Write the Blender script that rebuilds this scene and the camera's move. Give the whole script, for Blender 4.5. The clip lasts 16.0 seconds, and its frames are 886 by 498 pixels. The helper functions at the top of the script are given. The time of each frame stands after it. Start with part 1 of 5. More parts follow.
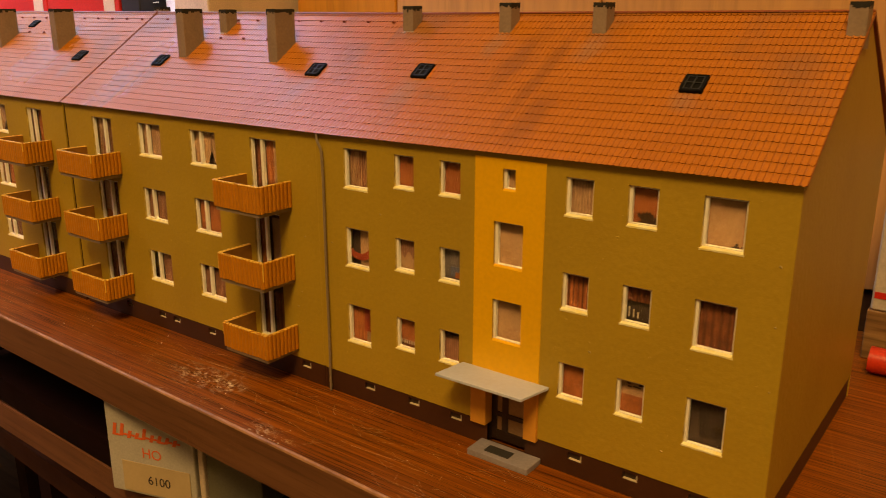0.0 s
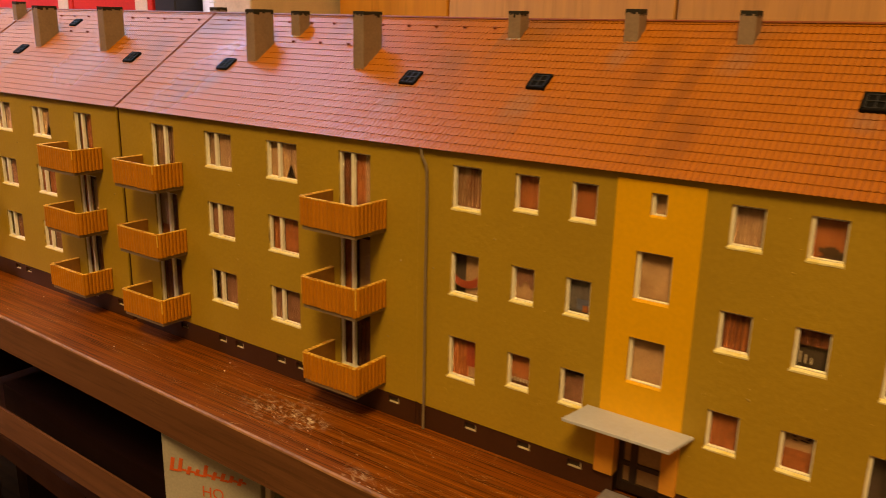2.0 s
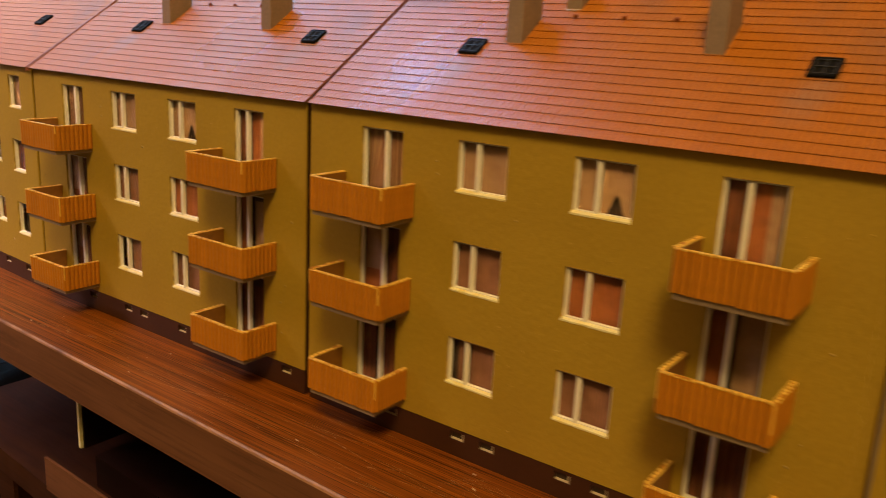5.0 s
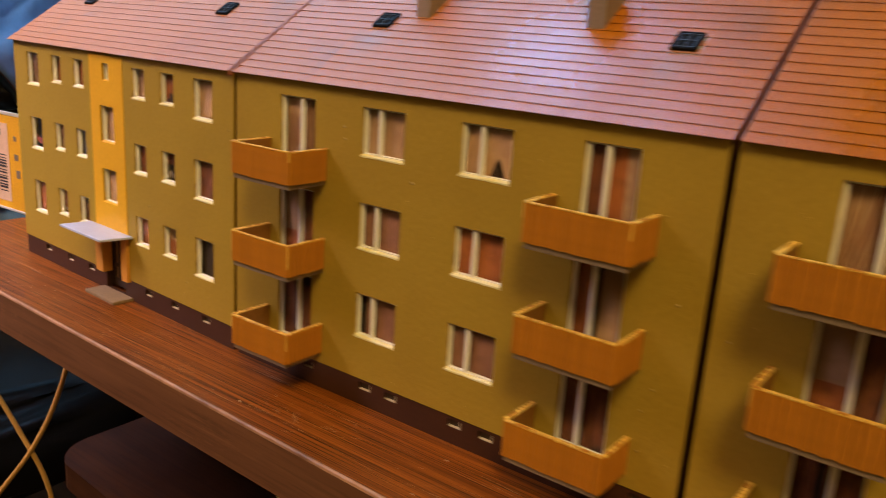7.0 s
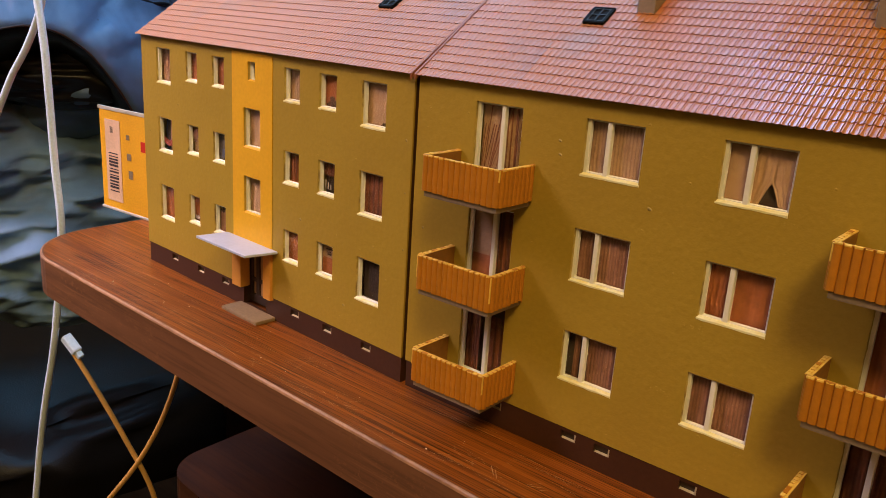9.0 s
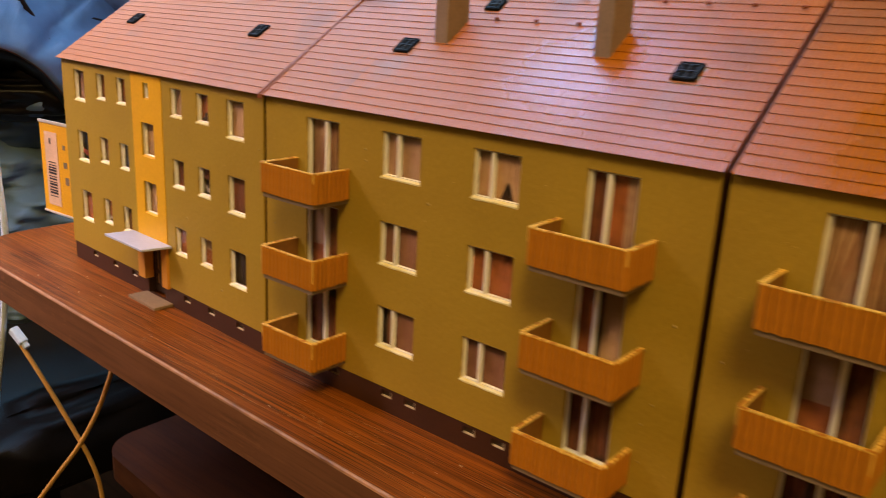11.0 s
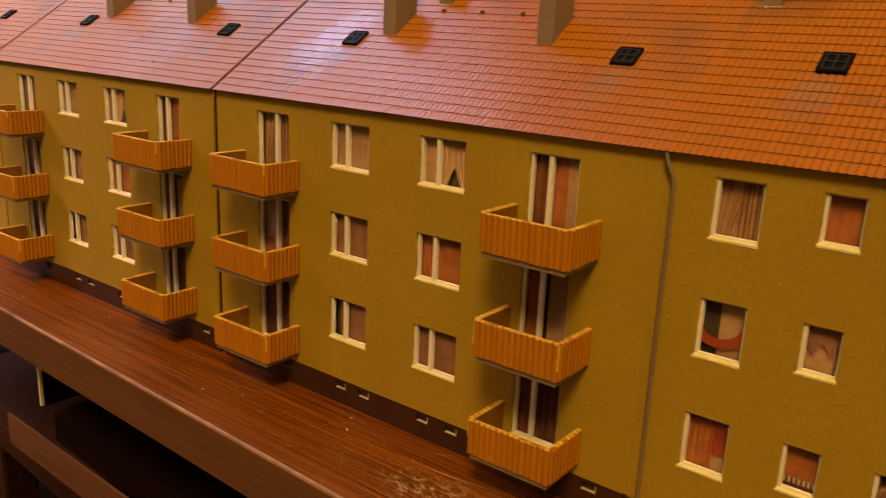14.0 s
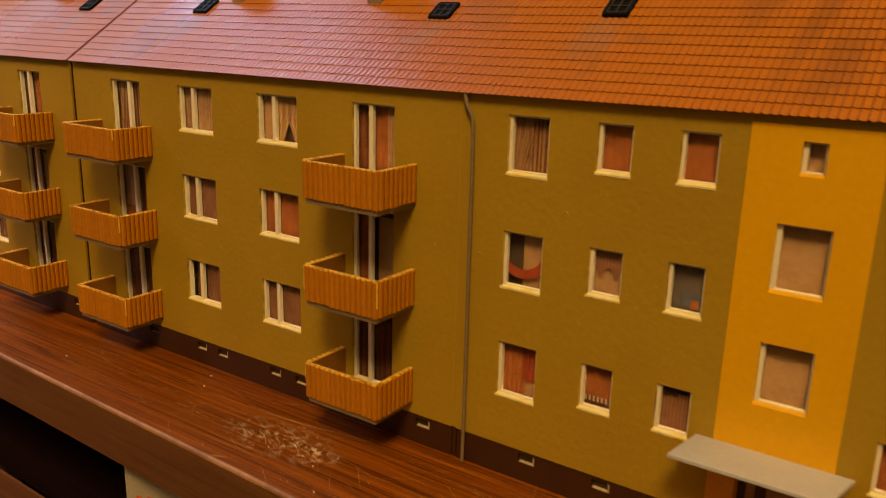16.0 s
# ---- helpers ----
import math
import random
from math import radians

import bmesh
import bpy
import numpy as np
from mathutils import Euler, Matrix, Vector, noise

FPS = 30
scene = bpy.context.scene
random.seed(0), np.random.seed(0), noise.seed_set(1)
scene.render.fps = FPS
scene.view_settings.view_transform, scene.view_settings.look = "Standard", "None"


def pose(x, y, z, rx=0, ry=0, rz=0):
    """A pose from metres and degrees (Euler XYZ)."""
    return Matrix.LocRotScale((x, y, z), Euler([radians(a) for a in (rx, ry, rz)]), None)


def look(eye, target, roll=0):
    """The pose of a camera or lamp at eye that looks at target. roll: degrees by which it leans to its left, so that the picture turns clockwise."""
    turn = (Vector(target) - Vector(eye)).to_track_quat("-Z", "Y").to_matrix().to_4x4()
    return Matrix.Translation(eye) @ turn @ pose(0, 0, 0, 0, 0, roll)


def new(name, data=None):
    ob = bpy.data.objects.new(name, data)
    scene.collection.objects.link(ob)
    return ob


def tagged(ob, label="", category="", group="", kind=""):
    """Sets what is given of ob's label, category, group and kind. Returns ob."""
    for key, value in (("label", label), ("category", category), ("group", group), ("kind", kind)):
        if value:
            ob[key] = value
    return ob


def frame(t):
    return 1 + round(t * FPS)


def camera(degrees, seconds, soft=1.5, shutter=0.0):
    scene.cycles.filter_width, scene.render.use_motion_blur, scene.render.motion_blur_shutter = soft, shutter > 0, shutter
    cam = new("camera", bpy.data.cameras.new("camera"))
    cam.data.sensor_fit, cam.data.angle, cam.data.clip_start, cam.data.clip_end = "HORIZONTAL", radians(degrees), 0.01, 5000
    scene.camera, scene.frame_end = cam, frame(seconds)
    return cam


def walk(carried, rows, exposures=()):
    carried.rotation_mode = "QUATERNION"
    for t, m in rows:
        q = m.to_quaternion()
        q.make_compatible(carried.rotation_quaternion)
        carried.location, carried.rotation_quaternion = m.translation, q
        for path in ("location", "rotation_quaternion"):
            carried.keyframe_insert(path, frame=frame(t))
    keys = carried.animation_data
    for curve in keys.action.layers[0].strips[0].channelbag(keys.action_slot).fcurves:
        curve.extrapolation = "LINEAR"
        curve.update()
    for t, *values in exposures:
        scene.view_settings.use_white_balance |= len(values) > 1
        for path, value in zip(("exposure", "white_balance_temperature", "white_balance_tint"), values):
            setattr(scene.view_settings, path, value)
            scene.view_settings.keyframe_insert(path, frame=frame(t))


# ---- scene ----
cam = camera(56.60, 16.0, soft=0.9, shutter=0.6)
# seconds, eye in millimetres, yaw, pitch and roll in degrees
ROWS = [
    (0.0, 46.4, -231.6, 156.2, 36.39, -16.13, 0.15),
    (0.5, 37.1, -236.8, 153.6, 36.21, -15.88, 0.38),
    (1.0, 29.8, -240.6, 154.2, 35.87, -15.59, 0.70),
    (1.5, 16.0, -237.8, 153.1, 35.61, -15.42, 1.01),
    (2.0, -9.1, -234.2, 153.8, 35.45, -15.50, 1.37),
    (2.5, -27.3, -232.4, 151.0, 35.38, -15.18, 1.82),
    (3.0, -46.7, -229.9, 148.3, 35.43, -15.11, 2.10),
    (3.2, -57.2, -228.2, 150.2, 35.37, -15.29, 2.13),
    (5.3, -188.1, -202.1, 134.1, 35.71, -14.55, 3.15),
    (5.5, -205.1, -200.6, 135.3, 35.61, -15.00, 3.20),
    (6.0, -241.7, -195.4, 134.8, 35.61, -15.20, 3.54),
    (6.5, -281.5, -194.8, 133.0, 35.95, -15.30, 3.55),
    (7.0, -310.0, -199.6, 132.7, 36.16, -15.42, 3.90),
    (7.5, -361.4, -200.3, 131.6, 37.49, -15.83, 3.79),
    (8.0, -376.4, -201.4, 130.7, 38.27, -16.00, 3.89),
    (8.2, -376.4, -203.5, 131.2, 38.38, -16.22, 3.98),
    (10.3, -353.8, -200.2, 139.2, 40.20, -16.60, 2.92),
    (10.5, -335.3, -203.2, 143.9, 39.54, -16.45, 3.26),
    (11.0, -296.6, -203.2, 146.3, 39.19, -16.41, 3.06),
    (11.5, -258.2, -206.2, 146.5, 38.71, -16.22, 3.03),
    (12.0, -235.6, -207.6, 147.6, 38.29, -16.27, 2.83),
    (12.5, -204.5, -206.9, 143.8, 38.05, -15.95, 2.93),
    (13.0, -166.6, -209.1, 141.3, 37.90, -15.57, 2.97),
    (13.5, -109.6, -207.1, 145.7, 37.89, -15.63, 2.78),
    (14.0, -103.4, -201.4, 139.5, 37.27, -15.49, 2.65),
    (14.5, -89.5, -195.2, 137.5, 36.18, -15.48, 2.39),
    (15.0, -80.8, -189.8, 142.4, 35.47, -15.72, 1.74),
    (15.5, -75.1, -184.1, 135.6, 34.67, -15.54, 1.61),
    (16.0, -63.7, -190.4, 127.8, 34.05, -15.28, 1.60),
]


def aim(x, y, z, yaw, pitch, roll):
    eye = Vector((x, y, z)) * 0.001
    a, p = radians(yaw), radians(pitch)
    way = Vector((-math.sin(a) * math.cos(p), math.cos(a) * math.cos(p), math.sin(p)))
    return look(eye, eye + way, roll)


# the camera's exposure and white balance drift a little: seconds, stops, kelvin, tint
EXPOSURES = [
    (0.0, -0.04, 7200, 18), (3.0, -0.03, 7200, 18), (5.5, -0.17, 6350, 10), (8.0, -0.22, 5850, 5),
    (10.5, -0.21, 6100, 7), (12.5, -0.15, 6750, 12), (14.5, -0.20, 7150, 17), (16.0, -0.22, 7200, 17),
]
walk(cam, [(t, aim(*row)) for t, *row in ROWS], EXPOSURES)

# ---- light ----
world = bpy.data.worlds.new("room_light")
scene.world = world
world.use_nodes = True
world.node_tree.nodes["Background"].inputs[0].default_value = (1.0, 0.72, 0.42, 1)
world.node_tree.nodes["Background"].inputs[1].default_value = 0.005


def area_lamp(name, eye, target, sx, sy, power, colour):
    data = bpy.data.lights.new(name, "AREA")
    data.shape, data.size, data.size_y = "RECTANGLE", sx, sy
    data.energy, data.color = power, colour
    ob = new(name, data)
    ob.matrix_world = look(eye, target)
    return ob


# warm room lamp high in front of the table
data = bpy.data.lights.new("warm_lamp", "POINT")
data.energy, data.color, data.shadow_soft_size = 86.0, (1.0, 0.66, 0.24), 0.22
new("warm_lamp", data).location = (0.33, -1.02, 1.42)
# two unseen blue panels added just above the roofs to give their sheen
area_lamp("roof_sheen_panel", (-1.12, 0.20, 0.46), (-1.12, 0.19, 0.1), 1.10, 0.50, 6.2, (0.27, 0.62, 1.0))
area_lamp("roof_sheen_panel", (-0.53, 0.11, 0.465), (-0.45, 0.02, 0.12), 0.08, 0.08, 0.52, (0.38, 0.57, 1.0))
# unseen pinkish fill added to lighten the left end
left_fill = area_lamp("left_end_fill", (-1.32, -0.50, 0.72), (-0.90, 0.10, 0.0), 0.45, 0.45, 2.2, (1.0, 0.72, 0.84))
left_fill.data.spread = radians(52)

# ---- materials ----
MATS = {}


def material(name, base, rough=0.5, metal=0.0, spec=0.5, fine=(900, 0.12), coarse=(60, 0.15), bump=(1500, 0.15, 0.0002),
             second=None, vary=0.0, coat=0.0, rough_var=0.0, stain=None):
    """Base colour broken by a coarse and a fine noise, optional second colour in the coarse patches, and fine relief."""
    m = bpy.data.materials.new(name)
    m.use_nodes = True
    nt = m.node_tree
    b = nt.nodes["Principled BSDF"]
    b.inputs["Roughness"].default_value = rough
    b.inputs["Metallic"].default_value = metal
    b.inputs["Specular IOR Level"].default_value = spec
    b.inputs["Coat Weight"].default_value = coat
    b.inputs["Coat Roughness"].default_value = 0.25
    tc = nt.nodes.new("ShaderNodeTexCoord")

    def noise_node(scale, detail=4.0):
        n = nt.nodes.new("ShaderNodeTexNoise")
        n.inputs["Scale"].default_value = scale
        n.inputs["Detail"].default_value = detail
        nt.links.new(tc.outputs["Object"], n.inputs["Vector"])
        return n

    second = second or tuple(c * 0.55 for c in base)
    nc = noise_node(coarse[0])
    ramp = nt.nodes.new("ShaderNodeMapRange")
    ramp.inputs["From Min"].default_value, ramp.inputs["From Max"].default_value = 0.42, 0.75
    ramp.inputs["To Max"].default_value = coarse[1] * 2.2
    nt.links.new(nc.outputs["Fac"], ramp.inputs["Value"])
    mix = nt.nodes.new("ShaderNodeMix")
    mix.data_type = "RGBA"
    mix.inputs["A"].default_value, mix.inputs["B"].default_value = (*base, 1), (*second, 1)
    nt.links.new(ramp.outputs["Result"], mix.inputs["Factor"])
    if stain:
        ns = noise_node(26.0, 5.0)
        sr = nt.nodes.new("ShaderNodeMapRange")
        sr.inputs["From Min"].default_value, sr.inputs["From Max"].default_value = 0.57, 0.70
        sr.inputs["To Max"].default_value = 0.55
        nt.links.new(ns.outputs["Fac"], sr.inputs["Value"])
        mix2 = nt.nodes.new("ShaderNodeMix")
        mix2.data_type = "RGBA"
        mix2.inputs["B"].default_value = (*stain, 1)
        nt.links.new(sr.outputs["Result"], mix2.inputs["Factor"])
        nt.links.new(mix.outputs["Result"], mix2.inputs["A"])
        mix = mix2
    nf = noise_node(fine[0], 6.0)
    val = nt.nodes.new("ShaderNodeMapRange")
    val.inputs["To Min"].default_value, val.inputs["To Max"].default_value = 1 - fine[1] * 2, 1 + fine[1] * 2
    nt.links.new(nf.outputs["Fac"], val.inputs["Value"])
    hsv = nt.nodes.new("ShaderNodeHueSaturation")
    nt.links.new(mix.outputs["Result"], hsv.inputs["Color"])
    last = val.outputs["Result"]
    if vary:
        info, geo = nt.nodes.new("ShaderNodeObjectInfo"), nt.nodes.new("ShaderNodeNewGeometry")
        add = nt.nodes.new("ShaderNodeMath")
        nt.links.new(info.outputs["Random"], add.inputs[0])
        nt.links.new(geo.outputs["Random Per Island"], add.inputs[1])
        mr = nt.nodes.new("ShaderNodeMapRange")
        mr.inputs["From Max"].default_value = 2.0
        mr.inputs["To Min"].default_value, mr.inputs["To Max"].default_value = 1 - vary, 1 + vary
        nt.links.new(add.outputs[0], mr.inputs["Value"])
        mul = nt.nodes.new("ShaderNodeMath")
        mul.operation = "MULTIPLY"
        nt.links.new(last, mul.inputs[0])
        nt.links.new(mr.outputs["Result"], mul.inputs[1])
        last = mul.outputs[0]
    nt.links.new(last, hsv.inputs["Value"])
    nt.links.new(hsv.outputs["Color"], b.inputs["Base Color"])
    if rough_var:
        rr = nt.nodes.new("ShaderNodeMapRange")
        rr.inputs["From Min"].default_value, rr.inputs["From Max"].default_value = 0.3, 0.7
        rr.inputs["To Min"].default_value, rr.inputs["To Max"].default_value = rough + rough_var, max(0.05, rough - rough_var)
        nr = noise_node(coarse[0] * 0.6)
        nt.links.new(nr.outputs["Fac"], rr.inputs["Value"])
        nt.links.new(rr.outputs["Result"], b.inputs["Roughness"])
    if bump:
        nb = noise_node(bump[0], 3.0)
        bn = nt.nodes.new("ShaderNodeBump")
        bn.inputs["Strength"].default_value, bn.inputs["Distance"].default_value = bump[1], bump[2]
        nt.links.new(nb.outputs["Fac"], bn.inputs["Height"])
        nt.links.new(bn.outputs["Normal"], b.inputs["Normal"])
    MATS[name] = m
    return m


def wood(name, light, dark, rough, along, across, streak=0.5, scratches=0.0, bump=0.15, hazes=()):
    """Grain that runs along local x, with pores and, if asked, pale scratches."""
    m = bpy.data.materials.new(name)
    m.use_nodes = True
    nt = m.node_tree
    b = nt.nodes["Principled BSDF"]
    tc = nt.nodes.new("ShaderNodeTexCoord")

    def stretched(sx, sy, sz, detail, distort=0.0, turn=0.0):
        mp = nt.nodes.new("ShaderNodeMapping")
        spin = nt.nodes.new("ShaderNodeVectorRotate")
        spin.rotation_type = "Z_AXIS"
        spin.inputs["Angle"].default_value = turn
        mp.inputs["Scale"].default_value = (sx, sy, sz)
        n = nt.nodes.new("ShaderNodeTexNoise")
        n.inputs["Scale"].default_value, n.inputs["Detail"].default_value = 1.0, detail
        n.inputs["Distortion"].default_value = distort
        nt.links.new(tc.outputs["Object"], spin.inputs["Vector"])
        nt.links.new(spin.outputs["Vector"], mp.inputs["Vector"])
        nt.links.new(mp.outputs["Vector"], n.inputs["Vector"])
        return n

    broad = stretched(along, across, across, 5.0, 0.6)
    pores = stretched(along * 3, across * 4, across * 4, 3.0)
    ramp = nt.nodes.new("ShaderNodeValToRGB")
    ramp.color_ramp.elements[0].position, ramp.color_ramp.elements[1].position = 0.32, 0.68
    ramp.color_ramp.elements[0].color, ramp.color_ramp.elements[1].color = (*dark, 1), (*light, 1)
    nt.links.new(broad.outputs["Fac"], ramp.inputs["Fac"])
    pr = nt.nodes.new("ShaderNodeMapRange")
    pr.inputs["From Min"].default_value, pr.inputs["From Max"].default_value = 0.5, 0.66
    pr.inputs["To Min"].default_value, pr.inputs["To Max"].default_value = 1.0, 1.0 - streak
    nt.links.new(pores.outputs["Fac"], pr.inputs["Value"])
    hsv = nt.nodes.new("ShaderNodeHueSaturation")
    nt.links.new(ramp.outputs["Color"], hsv.inputs["Color"])
    nt.links.new(pr.outputs["Result"], hsv.inputs["Value"])
    colour = hsv.outputs["Color"]
    if scratches:
        # pale rubbed patches and thin scratches
        sc = stretched(14, 700, 700, 2.0, 0.8)
        most = sc.outputs["Fac"]
        for turn in (0.45, -0.7, 1.3):
            other = stretched(16, 640, 640, 2.0, 0.8, turn)
            both = nt.nodes.new("ShaderNodeMath")
            both.operation = "MAXIMUM"
            nt.links.new(most, both.inputs[0])
            nt.links.new(other.outputs["Fac"], both.inputs[1])
            most = both.outputs[0]
        patch = stretched(16, 22, 16, 3.0)
        a = nt.nodes.new("ShaderNodeMapRange")
        a.inputs["From Min"].default_value, a.inputs["From Max"].default_value = 0.63, 0.70
        nt.links.new(both.outputs[0], a.inputs["Value"])
        c = nt.nodes.new("ShaderNodeMapRange")
        c.inputs["From Min"].default_value, c.inputs["From Max"].default_value = 0.5, 0.72
        c.inputs["To Max"].default_value = scratches
        nt.links.new(patch.outputs["Fac"], c.inputs["Value"])
        mul = nt.nodes.new("ShaderNodeMath")
        mul.operation = "MULTIPLY"
        nt.links.new(a.outputs["Result"], mul.inputs[0])
        nt.links.new(c.outputs["Result"], mul.inputs[1])
        mix = nt.nodes.new("ShaderNodeMix")
        mix.data_type = "RGBA"
        mix.inputs["B"].default_value = (0.46, 0.22, 0.085, 1)
        nt.links.new(mul.outputs[0], mix.inputs["Factor"])
        nt.links.new(colour, mix.inputs["A"])
        colour = mix.outputs["Result"]
    for hx, hy, rx, ry in hazes:
        # a whitish scuffed patch: soft-edged, broken by grain
        mp = nt.nodes.new("ShaderNodeMapping")
        mp.inputs["Location"].default_value = (-hx / rx, -hy / ry, 0)
        mp.inputs["Scale"].default_value = (1 / rx, 1 / ry, 0)
        nt.links.new(tc.outputs["Object"], mp.inputs["Vector"])
        ln = nt.nodes.new("ShaderNodeVectorMath")
        ln.operation = "LENGTH"
        nt.links.new(mp.outputs["Vector"], ln.inputs[0])
        fade = nt.nodes.new("ShaderNodeMapRange")
        fade.inputs["From Min"].default_value, fade.inputs["From Max"].default_value = 1.0, 0.25
        nt.links.new(ln.outputs["Value"], fade.inputs["Value"])
        one, two = stretched(150, 1000, 150, 6.0, 1.6, 0.35), stretched(190, 900, 190, 6.0, 1.8, -0.8)
        grain = nt.nodes.new("ShaderNodeMath")
        grain.operation = "MAXIMUM"
        nt.links.new(one.outputs["Fac"], grain.inputs[0])
        nt.links.new(two.outputs["Fac"], grain.inputs[1])
        clump = nt.nodes.new("ShaderNodeMapRange")
        clump.inputs["From Min"].default_value, clump.inputs["From Max"].default_value = 0.46, 0.60
        nt.links.new(stretched(190, 260, 190, 5.0, 0.8, 0.6).outputs["Fac"], clump.inputs["Value"])
        gr = nt.nodes.new("ShaderNodeMapRange")
        gr.inputs["From Min"].default_value, gr.inputs["From Max"].default_value = 0.50, 0.64
        gr.inputs["To Max"].default_value = 0.9
        nt.links.new(grain.outputs[0], gr.inputs["Value"])
        mul = nt.nodes.new("ShaderNodeMath")
        mul.operation = "MULTIPLY"
        patchy = nt.nodes.new("ShaderNodeMath")
        patchy.operation = "MULTIPLY"
        nt.links.new(fade.outputs["Result"], patchy.inputs[0])
        nt.links.new(clump.outputs["Result"], patchy.inputs[1])
        nt.links.new(patchy.outputs[0], mul.inputs[0])
        nt.links.new(gr.outputs["Result"], mul.inputs[1])
        mix = nt.nodes.new("ShaderNodeMix")
        mix.data_type = "RGBA"
        mix.inputs["B"].default_value = (0.66, 0.54, 0.38, 1)
        nt.links.new(mul.outputs[0], mix.inputs["Factor"])
        nt.links.new(colour, mix.inputs["A"])
        colour = mix.outputs["Result"]
    nt.links.new(colour, b.inputs["Base Color"])
    b.inputs["Specular IOR Level"].default_value = 0.22
    rn = stretched(30, 30, 30, 4.0)
    rr = nt.nodes.new("ShaderNodeMapRange")
    rr.inputs["To Min"].default_value, rr.inputs["To Max"].default_value = rough - 0.12, rough + 0.15
    nt.links.new(rn.outputs["Fac"], rr.inputs["Value"])
    nt.links.new(rr.outputs["Result"], b.inputs["Roughness"])
    bn = nt.nodes.new("ShaderNodeBump")
    bn.inputs["Strength"].default_value, bn.inputs["Distance"].default_value = bump, 0.0002
    nt.links.new(pores.outputs["Fac"], bn.inputs["Height"])
    nt.links.new(bn.outputs["Normal"], b.inputs["Normal"])
    MATS[name] = m
    return m


OLIVE = material("olive_paint", (0.405, 0.272, 0.027), 0.50, fine=(700, 0.06), coarse=(28, 0.20), second=(0.318, 0.200, 0.020), bump=(420, 0.60, 0.0003), spec=0.35)
YELLOW = material("yellow_paint", (0.78, 0.43, 0.012), 0.5, fine=(600, 0.05), coarse=(40, 0.12), second=(0.66, 0.36, 0.012), bump=(900, 0.15, 0.0002), spec=0.35)
PALE_ORANGE = material("pale_orange_paint", (0.66, 0.31, 0.045), 0.5, fine=(600, 0.05), coarse=(60, 0.12), spec=0.35)
CREAM = material("cream_plastic", (0.86, 0.81, 0.48), 0.4, fine=(500, 0.04), coarse=(240, 0.40), second=(0.80, 0.64, 0.10), bump=(1200, 0.1, 0.0001))
WHITE = material("white_plastic", (0.84, 0.82, 0.74), 0.38, fine=(500, 0.04), coarse=(120, 0.12), second=(0.72, 0.66, 0.50), bump=(1200, 0.1, 0.0001))
TILE = material("tile_plastic", (0.46, 0.148, 0.002), 0.40, spec=1.0, fine=(700, 0.08), coarse=(17, 0.20), second=(0.37, 0.105, 0.004), bump=(1600, 0.10, 0.0001), vary=0.06, rough_var=0.05, stain=(0.22, 0.105, 0.05))


def blotch(m, spots, socket, value):
    """Ellipses (x, y, half width, half length, slant) with ragged edges inside which an input of the material moves to value."""
    nt = m.node_tree
    b = nt.nodes["Principled BSDF"]
    colour = socket == "Base Color"
    geo = nt.nodes.new("ShaderNodeNewGeometry")
    streak = nt.nodes.new("ShaderNodeTexNoise")
    streak.inputs["Scale"].default_value, streak.inputs["Detail"].default_value = 90.0, 4.0
    nt.links.new(geo.outputs["Position"], streak.inputs["Vector"])
    rough = b.inputs[socket].links[0].from_socket
    for x, y, rx, ry, slant in spots:
        shift = nt.nodes.new("ShaderNodeVectorMath")
        shift.operation = "SUBTRACT"
        shift.inputs[1].default_value = (x, y, 0)
        nt.links.new(geo.outputs["Position"], shift.inputs[0])
        spin = nt.nodes.new("ShaderNodeVectorRotate")
        spin.rotation_type = "Z_AXIS"
        spin.inputs["Angle"].default_value = slant
        nt.links.new(shift.outputs[0], spin.inputs["Vector"])
        size = nt.nodes.new("ShaderNodeVectorMath")
        size.operation = "MULTIPLY"
        size.inputs[1].default_value = (1 / rx, 1 / ry, 0)
        nt.links.new(spin.outputs[0], size.inputs[0])
        far = nt.nodes.new("ShaderNodeVectorMath")
        far.operation = "LENGTH"
        nt.links.new(size.outputs[0], far.inputs[0])
        add = nt.nodes.new("ShaderNodeMath")
        add.operation = "ADD"
        nt.links.new(far.outputs["Value"], add.inputs[0])
        nt.links.new(streak.outputs["Fac"], add.inputs[1])
        fade = nt.nodes.new("ShaderNodeMapRange")
        fade.inputs["From Min"].default_value, fade.inputs["From Max"].default_value = 1.55, 0.85
        nt.links.new(add.outputs[0], fade.inputs["Value"])
        mix = nt.nodes.new("ShaderNodeMix")
        if colour:
            mix.data_type = "RGBA"
            fade.inputs["To Max"].default_value = 0.42
        mix.inputs["B"].default_value = value
        nt.links.new(fade.outputs["Result"], mix.inputs["Factor"])
        nt.links.new(rough, mix.inputs["A"])
        rough = mix.outputs["Result"]
    nt.links.new(rough, b.inputs[socket])


# rubbed smooth in two places; grey glue smears below the roof windows and chimneys, dark stains on the end roof
blotch(TILE, ((-0.337, 0.016, 0.016, 0.034, 0.25), (-0.433, 0.026, 0.030, 0.034, 0.3)), "Roughness", 0.20)
blotch(TILE, ((-0.158, 0.020, 0.007, 0.011, 0.3), (-0.048, 0.024, 0.006, 0.006, 0.2), (-0.322, 0.019, 0.007, 0.012, 0.3), (-0.214, 0.019, 0.007, 0.012, 0.4),
              (-0.506, 0.018, 0.007, 0.012, 0.3), (-0.398, 0.019, 0.007, 0.012, 0.3), (-0.133, 0.044, 0.005, 0.008, 0.2), (-0.092, 0.044, 0.006, 0.009, 0.2)),
       "Base Color", (0.30, 0.20, 0.15, 1))
